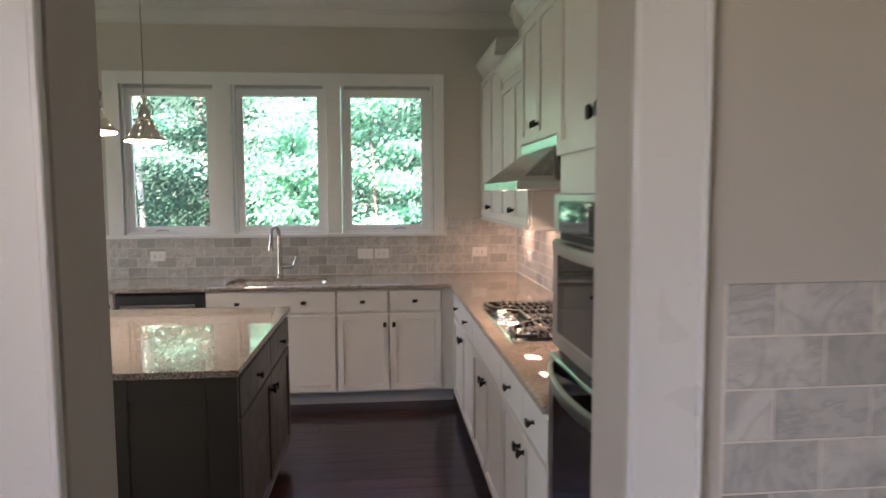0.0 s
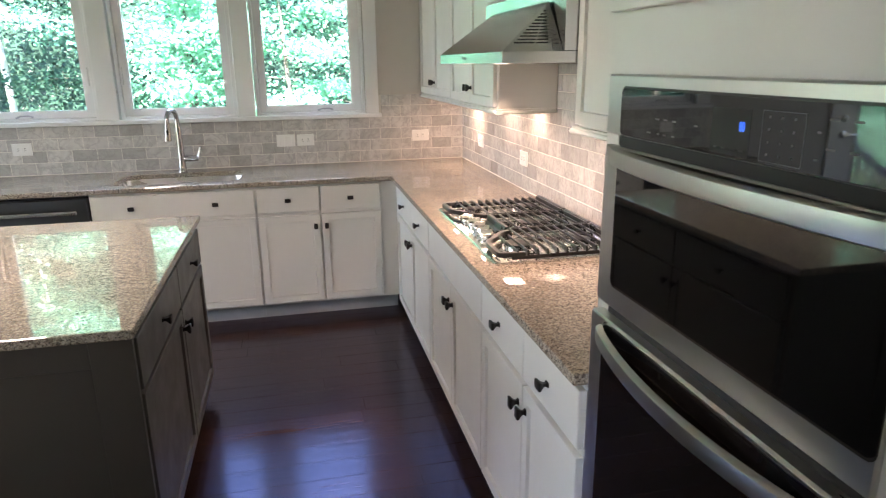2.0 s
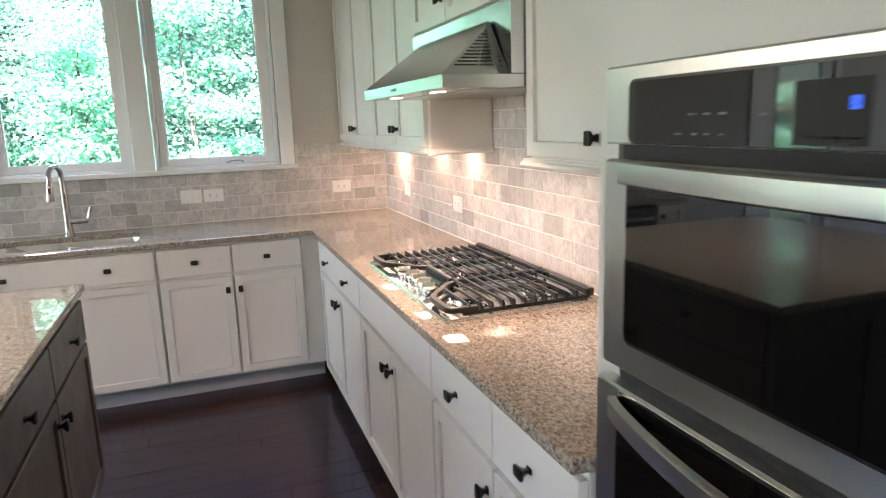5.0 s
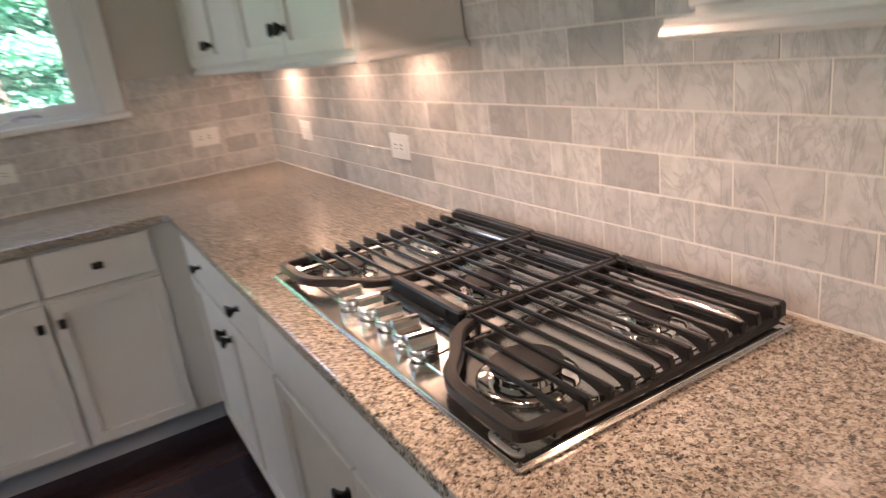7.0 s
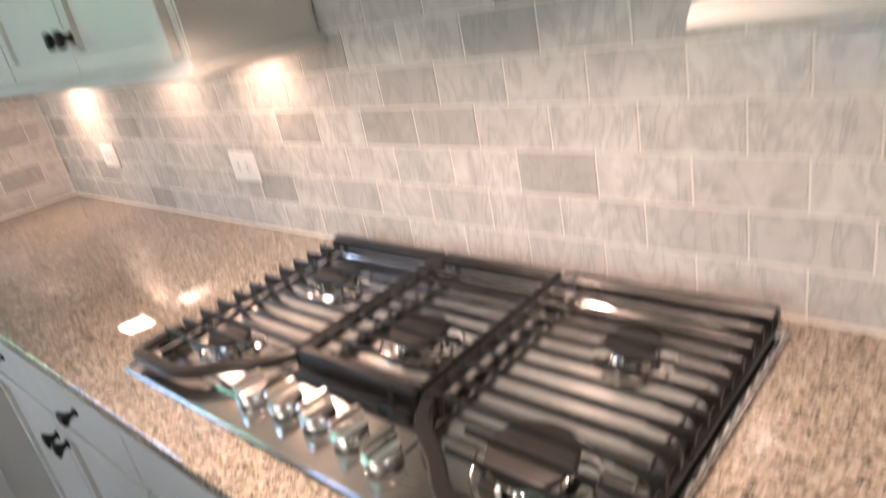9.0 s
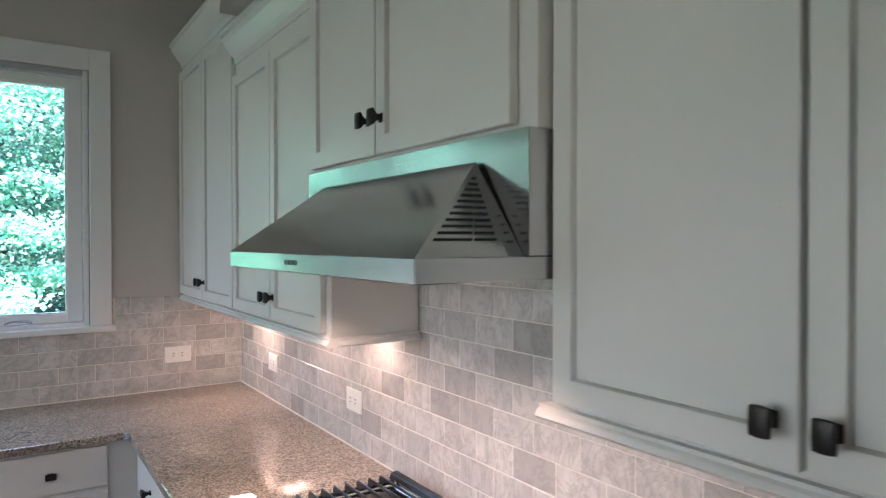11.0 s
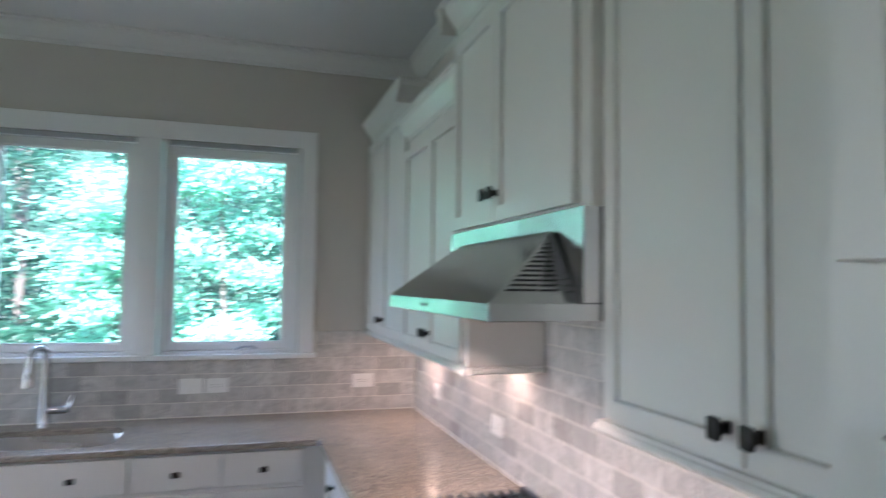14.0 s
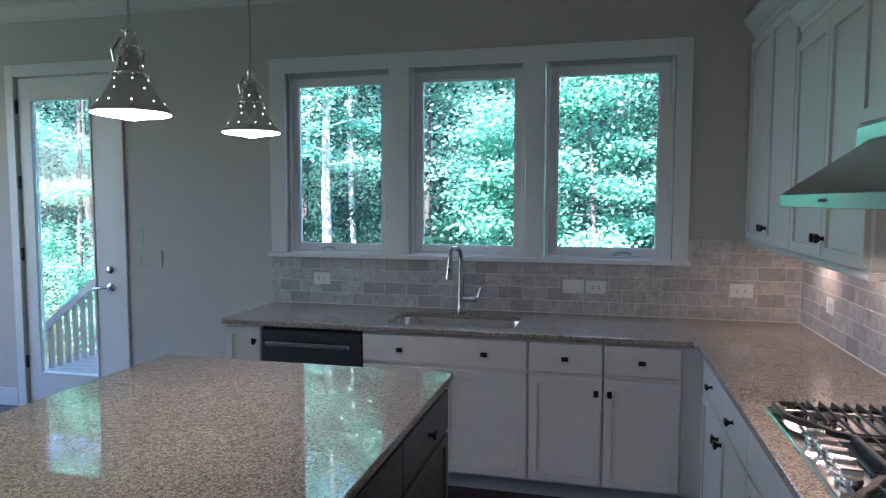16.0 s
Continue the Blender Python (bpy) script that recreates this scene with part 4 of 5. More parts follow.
# puck lamps below the wall cabinets
for py in (4.94, 4.24, 3.80, 2.25):
    pk = tagged(part("puck_light", lathe([(0.035, 0), (0.035, 0.008), (0.03, 0.012)], (0.99, py, 1.389), (0, 0, -1)), M_WHITE, None, "", True), "small round under-cabinet puck light, lit", "lamp", "puck lights")
    part("lens", lathe([(0.026, 0), (0.024, 0.002)], (0.99, py, 1.3768), (0, 0, -1)), M_PUCK_LENS, pk)
    area_lamp("puck_lamp", (0.99, py, 1.372), (1.02, py, 0.9), 0.10, 0.10, 0.24 if py > 4.5 else 0.10 if py > 4 else 0.12, WARM)

# ---- range hood ----
hd = thing("range_hood", (0.83, 3.12, 1.597), "stainless steel under-cabinet range hood with sloped front", "range hood")
HY0, HY1, HZ = 2.668, 3.575, 1.636
part("canopy_lip", boxes((0.545, 1.1105, HY0, HY1, 1.597, HZ), bevel=0.002), M_HOOD, hd)
part("back_box", boxes((0.757, 1.1105, HY0, HY1, HZ, 1.8415), bevel=0.001), M_HOOD, hd)
R0, R1 = Vector((0.748, HY0 + 0.13, 1.797)), Vector((0.748, HY1 - 0.13, 1.797))
A0, A1 = Vector((0.547, HY0 + 0.002, HZ)), Vector((0.547, HY1 - 0.002, HZ))
B0, B1 = Vector((0.715, HY0 + 0.002, HZ)), Vector((0.715, HY1 - 0.002, HZ))
C0, C1 = Vector((0.7565, HY0 + 0.012, HZ)), Vector((0.7565, HY1 - 0.012, HZ))
bm = bmesh.new()
v = {k: bm.verts.new(p) for k, p in dict(R0=R0, R1=R1, A0=A0, A1=A1, B0=B0, B1=B1, C0=C0, C1=C1).items()}
for f in (("A0", "A1", "R1", "R0"), ("A0", "R0", "B0"), ("B0", "R0", "C0"), ("A1", "B1", "R1"), ("B1", "C1", "R1"), ("C0", "R0", "R1", "C1"), ("A0", "B0", "C0", "C1", "B1", "A1")):
    bm.faces.new([v[k] for k in f])
part("sloped_front", bm, M_HOOD, hd)


def slots(P, Q, R, lo, hi, n, inset, split, half=0.0022):
    """Dark louvre slots laid on the triangle P Q (base) R (apex)."""
    out = []
    nrm = (Q - P).cross(R - P).normalized()
    for i in range(n):
        f = lo + (hi - lo) * i / (n - 1)
        a, b = P.lerp(R, f), Q.lerp(R, f)
        d = (b - a)
        L = d.length
        if L < 2 * inset + 0.004:
            continue
        d.normalize()
        a, b = a + d * inset, b - d * inset
        up = (R - (P + Q) / 2).normalized() * half
        segs = [(a, a.lerp(b, split - 0.02)), (a.lerp(b, split + 0.02), b)] if split and L > 0.04 else [(a, b)]
        for s, e in segs:
            if e != s:
                bm = bmesh.new()
                out.append(bm)
                q = [s - up, e - up, e + up, s + up]
                w = [bm.verts.new(p + nrm * o) for o in (0.0009, -0.0012) for p in q]
                for k in ((0, 1, 2, 3), (7, 6, 5, 4), (0, 4, 5, 1), (1, 5, 6, 2), (2, 6, 7, 3), (3, 7, 4, 0)):
                    bm.faces.new([w[j] for j in k])
    return out


for tri in ((B0, A0, R0, 0.16, 0.93, 13, 0.012, 0.38), (C0, B0, R0, 0.14, 0.75, 8, 0.010, 0, 0.0011), (A1, B1, R1, 0.16, 0.93, 13, 0.012, 0.62)):
    for bm in slots(*tri):
        part("louvre_slot", bm, M_SLOT, hd)
for i in range(5):
    part("button", boxes((0.5435, 0.5452, 3.115 + i * 0.015, 3.123 + i * 0.015, 1.612, 1.622), bevel=0.0007), M_BLACK, hd)
for ly in (3.36, 2.90):
    part("lamp_lens", boxes((0.600, 0.632, ly - 0.028, ly + 0.028, 1.5955, 1.5968)), M_HOOD_LENS, hd, "lit hood lamp")
    area_lamp("hood_lamp", (0.62, ly, 1.592), (0.66, ly, 0.9), 0.045, 0.06, 0.40, (1.0, 0.74, 0.57), 125)
part("filter", boxes((0.67, 1.08, HY0 + 0.04, HY1 - 0.04, 1.5945, 1.5968)), M_FILTER, hd, "grey grease filter")

# ---- wall oven tower ----
F_O = Face("x", 0.512, -1)
tw = thing("oven_tower", (0.8, 1.38, 0), "tall white cabinet housing the wall oven", "cabinet")
part("stile", boxes((0.512, 1.1195, 1.0872, 1.10, 0, 2.60)), M_CAB, tw)
part("filler_panel", boxes((0.477, 1.1195, 0.9165, 1.0871, 0, 1.68), (0.5115, 1.1195, 0.9165, 1.0871, 1.68, 2.60)), M_CAB, tw)
part("stile", boxes((0.512, 1.1195, 1.795, 1.8452, 0, 2.60)), M_CAB, tw)
part("upper_body", boxes((0.512, 1.1195, 1.1001, 1.7949, 1.572, 2.60)), M_CAB, tw)
part("lower_body", boxes((0.512, 1.1195, 1.1001, 1.7949, 0.0, 0.40)), M_CAB, tw)
part("back_panel", boxes((0.87, 1.1195, 1.1001, 1.7949, 0.4001, 1.5719)), M_CAB, tw)
part("middle_rail", boxes((0.512, 0.60, 1.1001, 1.7949, 1.09, 1.135)), M_CAB, tw)
door(F_O, 1.407, 1.820, 1.692, 2.505, M_CAB, tw, [(1.436, 1.775)])
door(F_O, 1.010, 1.401, 1.692, 2.505, M_CAB, tw, [(1.373, 1.775)])
crown_piece(tw, F_O, 0.9165, 1.8452, 2.535, True, False, 0.60)
part("base_drawer", shaker_bm(F_O, 1.09, 1.80, 0.11, 0.385), M_CAB, tw)

ov = thing("wall_oven", (0.6, 1.44, 0.41), "stainless double wall oven with microwave above, black glass", "oven")
OY0, OY1 = 1.084, 1.772
part("case", boxes((0.492, 0.84, OY0 + 0.02, OY1 - 0.02, 0.41, 1.565)), M_BLACK, ov)
bm = boxes((0.473, 0.5115, OY0, OY1, 1.468, 1.578), bevel=0.003)
cp = part("control_panel", bm, M_STEEL_Y, ov, "brushed steel control frame")


def rounded_slab(F, u0, u1, z0, z1, r, d0, d1):
    bm = bmesh.new()
    L = rounded_loop(u0, u1, z0, z1, r, 4)
    A = [bm.verts.new(F.p(u, d0, z)) for u, z in L]
    B = [bm.verts.new(F.p(u, d1, z)) for u, z in L]
    for i in range(len(L)):
        j = (i + 1) % len(L)
        bm.faces.new((A[i], A[j], B[j], B[i]))
    bm.faces.new(A[::-1])
    bm.faces.new(B)
    return bm


F_G = Face("x", 0.473, -1)
part("glass", rounded_slab(F_G, OY0 + 0.006, OY1 - 0.060, 1.471, 1.554, 0.010, -0.003, 0.0025), M_OVEN_GLASS, cp, "black control glass")
part("bezel", rounded_slab(F_G, OY0 + 0.003, OY1 - 0.056, 1.4695, 1.558, 0.013, -0.003, 0.0012), M_BLACK, cp)
part("display", fbox(F_G, 1.352, 1.436, 0.0026, 0.0029, 1.474, 1.538), M_SLOT, cp, "dark display window")
text_mesh("display_digits", "80", 0.019, pose(0.4696, 1.368, 1.514, 90, 0, -90) @ Matrix.Diagonal((0.62, 1, 1, 1)), M_DIGIT, cp, "blue lit digits")
for i in range(3):
    for j in range(4):
        part("key_mark", fbox(F_G, 1.270 + i * 0.022, 1.274 + i * 0.022, 0.0026, 0.0029, 1.482 + j * 0.016, 1.4855 + j * 0.016), M_PRINT, cp)
for u, z, w in ((1.585, 1.508, 0.014), (1.56, 1.508, 0.012), (1.535, 1.508, 0.012), (1.475, 1.506, 0.010), (1.61, 1.484, 0.014), (1.58, 1.484, 0.009), (1.56, 1.484, 0.009), (1.535, 1.484, 0.009),
                (1.424, 1.482, 0.008), (1.406, 1.482, 0.008), (1.386, 1.482, 0.012), (1.367, 1.482, 0.010), (1.212, 1.536, 0.014), (1.178, 1.536, 0.014), (1.212, 1.502, 0.014), (1.178, 1.502, 0.014), (1.232, 1.52, 0.007), (1.232, 1.488, 0.007)):
    part("legend", fbox(F_G, u - w / 2, u + w / 2, 0.0026, 0.0029, z - 0.0014, z + 0.0014), M_PRINT, cp)
for a0, b0, a1, b1 in ((1.254, 1.474, 1.255, 1.540), (1.329, 1.474, 1.330, 1.540), (1.255, 1.474, 1.329, 1.475), (1.255, 1.539, 1.329, 1.540)):
    part("keypad_line", fbox(F_G, a0, a1, 0.0026, 0.0028, b0, b1), M_PRINT, cp)
part("vent_gap", boxes((0.479, 0.5115, OY0 + 0.004, OY1 - 0.05, 1.4445, 1.4678)), M_SLOT, ov, "black vent slot")


def oven_door(x, z0, z1, g0, g1, label, hz, depth):
    d = part("oven_door", boxes((x, 0.4915, OY0, OY1, z0, z1), bevel=0.004), M_STEEL_Y, ov, label)
    Fd = Face("x", x, -1)
    part("door_bezel", rounded_slab(Fd, OY0 + 0.001, OY1 - 0.056, g0 - 0.005, g1 + 0.005, 0.015, -0.004, 0.0012), M_CHROME, d)
    part("door_glass", rounded_slab(Fd, OY0 + 0.004, OY1 - 0.060, g0, g1, 0.012, -0.004, 0.0025), M_OVEN_GLASS, d, "black glass window")
    # bowed flat handle
    bm = bmesh.new()
    N = 20
    rings = []
    for i in range(N + 1):
        f = i / N
        u = OY0 - 0.001 + (OY1 - OY0 - 0.056) * f
        bow = 0.004 + depth * math.sin(math.pi * f) ** 0.8
        rings.append([bm.verts.new(Fd.p(u, bow + dd, hz + zz)) for dd, zz in ((0, -0.0175), (0.009, -0.0165), (0.0125, -0.0135), (0.0135, 0), (0.0125, 0.0135), (0.009, 0.0165), (0, 0.0175), (-0.003, 0))])
    for p, q in zip(rings, rings[1:]):
        for i in range(8):
            bm.faces.new((p[i], p[(i + 1) % 8], q[(i + 1) % 8], q[i]))
    bm.faces.new(rings[0][::-1])
    bm.faces.new(rings[-1])
    hnd = part("handle", bm, M_STEEL_Y, d, "bowed brushed steel handle", True)
    for u in (OY0 + 0.018, OY1 - 0.054):
        part("mount", fbox(Fd, u - 0.012, u + 0.012, 0.0, 0.007, hz - 0.012, hz + 0.012, 0.002), M_STEEL_Y, hnd)
    return d


oven_door(0.471, 1.127, 1.446, 1.178, 1.438, "stainless microwave door with black glass", 1.430, 0.030)
od = oven_door(0.461, 0.42, 1.106, 0.48, 1.096, "stainless oven door with black glass", 1.074, 0.046)
part("vent_gap", boxes((0.484, 0.5115, OY0 + 0.02, OY1 - 0.03, 1.1065, 1.1265)), M_SLOT, ov, "black gap between the doors")

# ---- island ----
F_I = Face("x", -0.617, 1)
il = thing("kitchen_island", (-1.15, 3.11, 0), "dark charcoal-brown island cabinet with shaker panels", "island")
IX0, IY0, IY1 = -1.64, 2.425, 3.80
part("body", boxes((IX0, -0.617, IY0, IY1, 0.10, ZT - 0.0005)), M_ISLE, il)
part("plinth", boxes((IX0 + 0.05, -0.68, IY0 + 0.0, IY1 - 0.05, 0.0, 0.0995)), M_ISLE, il)
drawer(F_I, 2.455, 3.158, 0.70, 0.862, M_ISLE, il, (2.805,))
drawer(F_I, 3.168, 3.78, 0.70, 0.862, M_ISLE, il, (3.475,))
door(F_I, 2.455, 3.158, 0.115, 0.685, M_ISLE, il, [(3.128, 0.615)])
door(F_I, 3.168, 3.78, 0.115, 0.685, M_ISLE, il, [(3.198, 0.615)])
F_IE = Face("y", IY0, -1)
part("end_board", fbox(F_IE, IX0, -0.598, 0.0, 0.006, 0.001, ZT - 0.001), M_ISLE, il)
for x0, x1 in ((-0.712, -0.598), (-1.135, -1.010), (-1.558, -1.433)):
    part("end_stile", fbox(F_IE, x0, x1, 0.0062, 0.018, 0.001, ZT - 0.001, 0.0015), M_ISLE, il)
for x0, x1 in ((-1.0098, -0.7122), (-1.4328, -1.1352)):
    for z0, z1 in ((0.001, 0.13), (0.80, ZT - 0.001)):
        part("end_rail", fbox(F_IE, x0, x1, 0.0062, 0.018, z0, z1, 0.0015), M_ISLE, il)
isl_top = tagged(part("island_worktop", boxes((-1.93, -0.588, 2.387, 3.835, 0.884, Z_TOP)), M_GRANITE), "polished speckled tan granite island worktop", "worktop")
isl_top.modifiers.new("bevel", "BEVEL").width = 0.005
isl_top.modifiers["bevel"].segments = 2

# ---- tall pantry cabinet beside the opening ----
F_T = Face("x", -0.85, 1)
tc = thing("tall_cabinet", (-1.1, 1.33, 0), "tall white shaker pantry cabinet beside the opening", "cabinet")
part("body", boxes((-1.46, -0.85, 0.917, 1.65, 0.10, 2.60)), M_CAB, tc)
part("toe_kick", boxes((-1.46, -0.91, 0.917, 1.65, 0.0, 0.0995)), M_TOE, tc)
for z0, z1 in ((0.115, 0.833), (0.883, 1.667), (1.714, 2.50)):
    door(F_T, 0.925, 1.645, z0, z1, M_CAB, tc)

# ---- pendants ----
def pendant(x, y, zr):
    p = thing("pendant_lamp", (x, y, zr), "polished nickel bell pendant lamp with pierced shade, lit", "lamp", "island pendants")
    prof = [(0.107, 0.0), (0.109, 0.003), (0.106, 0.008), (0.097, 0.015), (0.087, 0.026), (0.075, 0.043), (0.061, 0.066), (0.047, 0.092), (0.041, 0.104), (0.042, 0.109), (0.035, 0.116), (0.031, 0.14), (0.023, 0.160), (0.017, 0.178), (0.018, 0.184), (0.011, 0.190), (0.010, 0.212), (0.014, 0.222), (0.010, 0.234), (0.005, 0.245)]
    sh = part("shade", lathe(prof, (x, y, zr), n=40), M_NICKEL, p, "", True)
    # rings of small glowing discs on the shade stand for its lit round piercings
    for n, h, r in ((9, 0.030, 0.0842), (5, 0.064, 0.0622), (6, 0.090, 0.0482), (4, 0.130, 0.0326)):
        for i in range(n):
            a = 2 * math.pi * (i + 0.5 * (n % 2) + 0.23) / n
            part("piercing", lathe([(0.0021, -0.0012), (0.0020, 0.0008), (0.0014, 0.0012)], (x + r * math.cos(a), y + r * math.sin(a), zr + h), (math.cos(a), math.sin(a), 0.45), 8), M_PIERCE, sh, "", True)
    for n, h, r in ((8, 0.105, 0.0425), (6, 0.150, 0.0270), (6, 0.181, 0.0180), (5, 0.222, 0.0135)):
        for i in range(n):
            a = 2 * math.pi * i / n
            part("stud", lathe([(0.0062, -0.001), (0.0058, 0.003), (0.0035, 0.0055), (0.001, 0.0064)], (x + r * math.cos(a), y + r * math.sin(a), zr + h), (math.cos(a), math.sin(a), 0.2), 8), M_CHROME, sh, "", True)
    for i in range(3):
        a = 2 * math.pi * i / 3
        part("bracket", tube([(x + 0.040 * math.cos(a), y + 0.040 * math.sin(a), zr + 0.135), (x + 0.046 * math.cos(a), y + 0.046 * math.sin(a), zr + 0.165), (x + 0.02 * math.cos(a), y + 0.02 * math.sin(a), zr + 0.205)], 0.004, 6), M_NICKEL, sh, "", True)
    part("lens", lathe([(0.101, 0.0), (0.088, -0.003), (0.05, -0.008), (0.03, -0.012), (0.012, -0.016)], (x, y, zr - 0.001), n=32), M_PENDANT_LENS, p, "glowing white glass lens", True)
    part("rod", tube([(x, y, zr + 0.24), (x, y, CEIL - 0.02)], 0.0045, 8), M_NICKEL, p)
    part("canopy", lathe([(0.06, 0), (0.06, 0.012), (0.03, 0.02)], (x, y, CEIL - 0.0005), (0, 0, -1)), M_NICKEL, p, "", True)
    return p


pendant(-1.262, 2.822, 1.849)
pendant(-1.248, 3.428, 1.858)

# ---- outdoors ----
structure("ground", boxes((-250, 250, YN + T, 400, -1.1, -0.9)), M_GROUND, "leaf-covered woodland ground", "ground")
structure("ground_front", boxes((-250, 250, -300, YN + T, -1.1, -0.95)), M_GROUND, "leaf-covered ground round the house", "ground")
dk = thing("deck", (-4.6, 6.6, -0.12), "sunlit weathered timber deck outside the door", "deck")
for i in range(17):
    y0 = 5.562 + i * 0.142
    part("board", boxes((-5.75, -2.9, y0, y0 + 0.136, -0.16, -0.12), bevel=0.003), M_DECK, dk)
part("frame", boxes((-5.7, -2.95, 5.57, 7.95, -0.9, -0.161)), M_DECK, dk)
rl = thing("deck_railing", (-5.53, 7.0, -0.12), "brown timber deck railing with balusters", "railing")
slope = 0.544


def rail_z(y):
    return 0.30 + slope * (y - 6.72)


part("top_rail", tube([(-5.53, 6.0, rail_z(6.0)), (-5.53, 7.9, rail_z(7.9))], 0.045, 4), M_RAIL, rl)
for i in range(18):
    y = 6.05 + i * 0.11
    part("baluster", boxes((-5.55, -5.51, y - 0.02, y + 0.02, -0.119, rail_z(y) - 0.01)), M_RAIL, rl)

rng = np.random.default_rng(7)


def leaf_cloud(name, centers, spreads, counts, size, mat, parent=None):
    """Many small folded leaves scattered in soft clumps."""
    P = np.concatenate([rng.normal(c, s, (k, 3)) for c, s, k in zip(centers, spreads, counts)])
    P = P[P[:, 2] > -0.85]
    n = len(P)
    d = rng.normal(size=(n, 3)) * [1, 1, 0.55] + [0, -0.25, -0.25]
    d /= np.linalg.norm(d, axis=1)[:, None]
    up = 0.28 * rng.normal(size=(n, 3)) + [0, -0.6, 0.8]
    s = np.cross(d, up)
    s /= np.linalg.norm(s, axis=1)[:, None]
    nn = np.cross(s, d)
    L = (size * rng.uniform(0.6, 1.35, n))[:, None]
    W = L * 0.36
    V = np.stack([P, P + d * L * 0.5 + s * W + nn * L * 0.07, P + d * L, P + d * L * 0.5 - s * W + nn * L * 0.07], 1).reshape(-1, 3)
    F = np.arange(4 * n).reshape(n, 4)
    T3 = np.concatenate([F[:, [0, 1, 2]], F[:, [0, 2, 3]]], 0)
    me = bpy.data.meshes.new(name)
    me.from_pydata(V.tolist(), [], T3.tolist())
    me.materials.append(mat)
    ob = new(name, me)
    if parent is not None:
        attach(ob, parent)
    return ob


# tones that make a whole tree read as sunlit or shaded by colour
LEAF_TONES = {"pale": (M_LEAF_SUNLIT, "sunlit-toned green"), "mid": (M_LEAF, "green"), "deep": (M_LEAF_SHADED, "shade-toned green")}


def tree(x, y, h, r, leaves, kind, pale_bark=False, lean=0.0, low=0.2, wide=1.0):
    mat, word = LEAF_TONES[kind]
    t = thing("tree", (x, y, -0.9), "%s broadleaf tree with a %s trunk in sunlight" % (word, "pale" if pale_bark else "slender grey-brown"), "tree", "trees behind the house")
    bark = M_BARK_PALE if pale_bark else M_BARK
    pts = [(x + lean * f * h + 0.05 * math.sin(5 * f + x), y + 0.05 * math.cos(4 * f + y), -0.92 + h * f) for f in (0, 0.1, 0.25, 0.45, 0.7, 1.0)]
    tr = part("trunk", tube(pts, r, 10, None, [r * k for k in (1.25, 1.05, 0.95, 0.85, 0.6, 0.15)]), bark, t, "", True)
    cs, ss, ks = [], [], []
    nl = 15
    for i in range(nl):
        f = low + (0.98 - low) * (i + 0.5) / nl
        a = i * 2.4 + rng.uniform(-0.5, 0.5)
        reach = wide * rng.uniform(0.6, 1.6) * (1.15 - 0.55 * f)
        base = Vector((x + lean * f * h, y, -0.9 + f * h))
        tip = base + Vector((reach * math.cos(a), reach * math.sin(a), rng.uniform(-0.1, 0.5)))
        part("limb", tube([base, base.lerp(tip, 0.5) + Vector((0, 0, 0.1)), tip], r * 0.2, 6, None, [r * 0.26, r * 0.16, r * 0.06]), bark, tr, "", True)
        # flat sprays of leaves along the limb, thick in the middle, with gaps between limbs
        for q in range(5):
            c0 = base.lerp(tip, 0.35 + 0.19 * q)
            cs.append((c0.x + rng.normal(0, 0.10), c0.y + rng.normal(0, 0.10), c0.z + 0.06 + rng.normal(0, 0.07)))
            ss.append(np.array([0.21, 0.18, 0.085]) * rng.uniform(0.6, 1.35))
            ks.append(max(6, int((1.7 if kind == "pale" else 1.6) * leaves / (nl * 5) * rng.uniform(0.5, 1.5))))
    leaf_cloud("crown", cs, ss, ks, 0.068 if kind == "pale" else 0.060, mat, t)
    return t


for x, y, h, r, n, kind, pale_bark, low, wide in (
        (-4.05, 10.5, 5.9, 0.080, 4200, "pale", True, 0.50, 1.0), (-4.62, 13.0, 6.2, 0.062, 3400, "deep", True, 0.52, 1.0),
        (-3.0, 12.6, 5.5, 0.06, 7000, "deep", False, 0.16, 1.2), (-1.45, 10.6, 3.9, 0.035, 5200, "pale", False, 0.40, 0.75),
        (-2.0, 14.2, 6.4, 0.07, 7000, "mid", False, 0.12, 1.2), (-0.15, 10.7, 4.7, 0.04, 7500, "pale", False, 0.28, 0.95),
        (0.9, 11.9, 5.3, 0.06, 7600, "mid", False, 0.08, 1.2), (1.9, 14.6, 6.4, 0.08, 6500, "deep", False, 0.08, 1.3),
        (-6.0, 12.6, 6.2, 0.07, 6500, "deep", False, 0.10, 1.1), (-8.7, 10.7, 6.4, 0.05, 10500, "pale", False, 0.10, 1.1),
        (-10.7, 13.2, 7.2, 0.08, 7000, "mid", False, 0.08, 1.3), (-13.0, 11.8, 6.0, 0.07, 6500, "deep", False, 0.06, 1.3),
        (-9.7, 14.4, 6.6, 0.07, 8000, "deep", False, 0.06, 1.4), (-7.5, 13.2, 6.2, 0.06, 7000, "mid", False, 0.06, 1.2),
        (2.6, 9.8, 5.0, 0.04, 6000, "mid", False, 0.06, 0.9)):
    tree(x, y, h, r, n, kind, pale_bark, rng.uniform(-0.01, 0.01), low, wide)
C, S, K = [], [], []
for i in range(330):
    C.append((rng.uniform(-18, 7), rng.uniform(9.0, 15), rng.uniform(-0.85, 0.45)))
    S.append((0.30, 0.26, 0.12))
    K.append(200)
tagged(leaf_cloud("shrubs", C, S, K, 0.072, M_LEAF_SUNLIT), "low woodland undergrowth in sunlit-toned green", "shrubs", kind="stuff")
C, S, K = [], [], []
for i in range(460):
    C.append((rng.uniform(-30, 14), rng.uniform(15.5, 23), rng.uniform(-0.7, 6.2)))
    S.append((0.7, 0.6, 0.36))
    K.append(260)
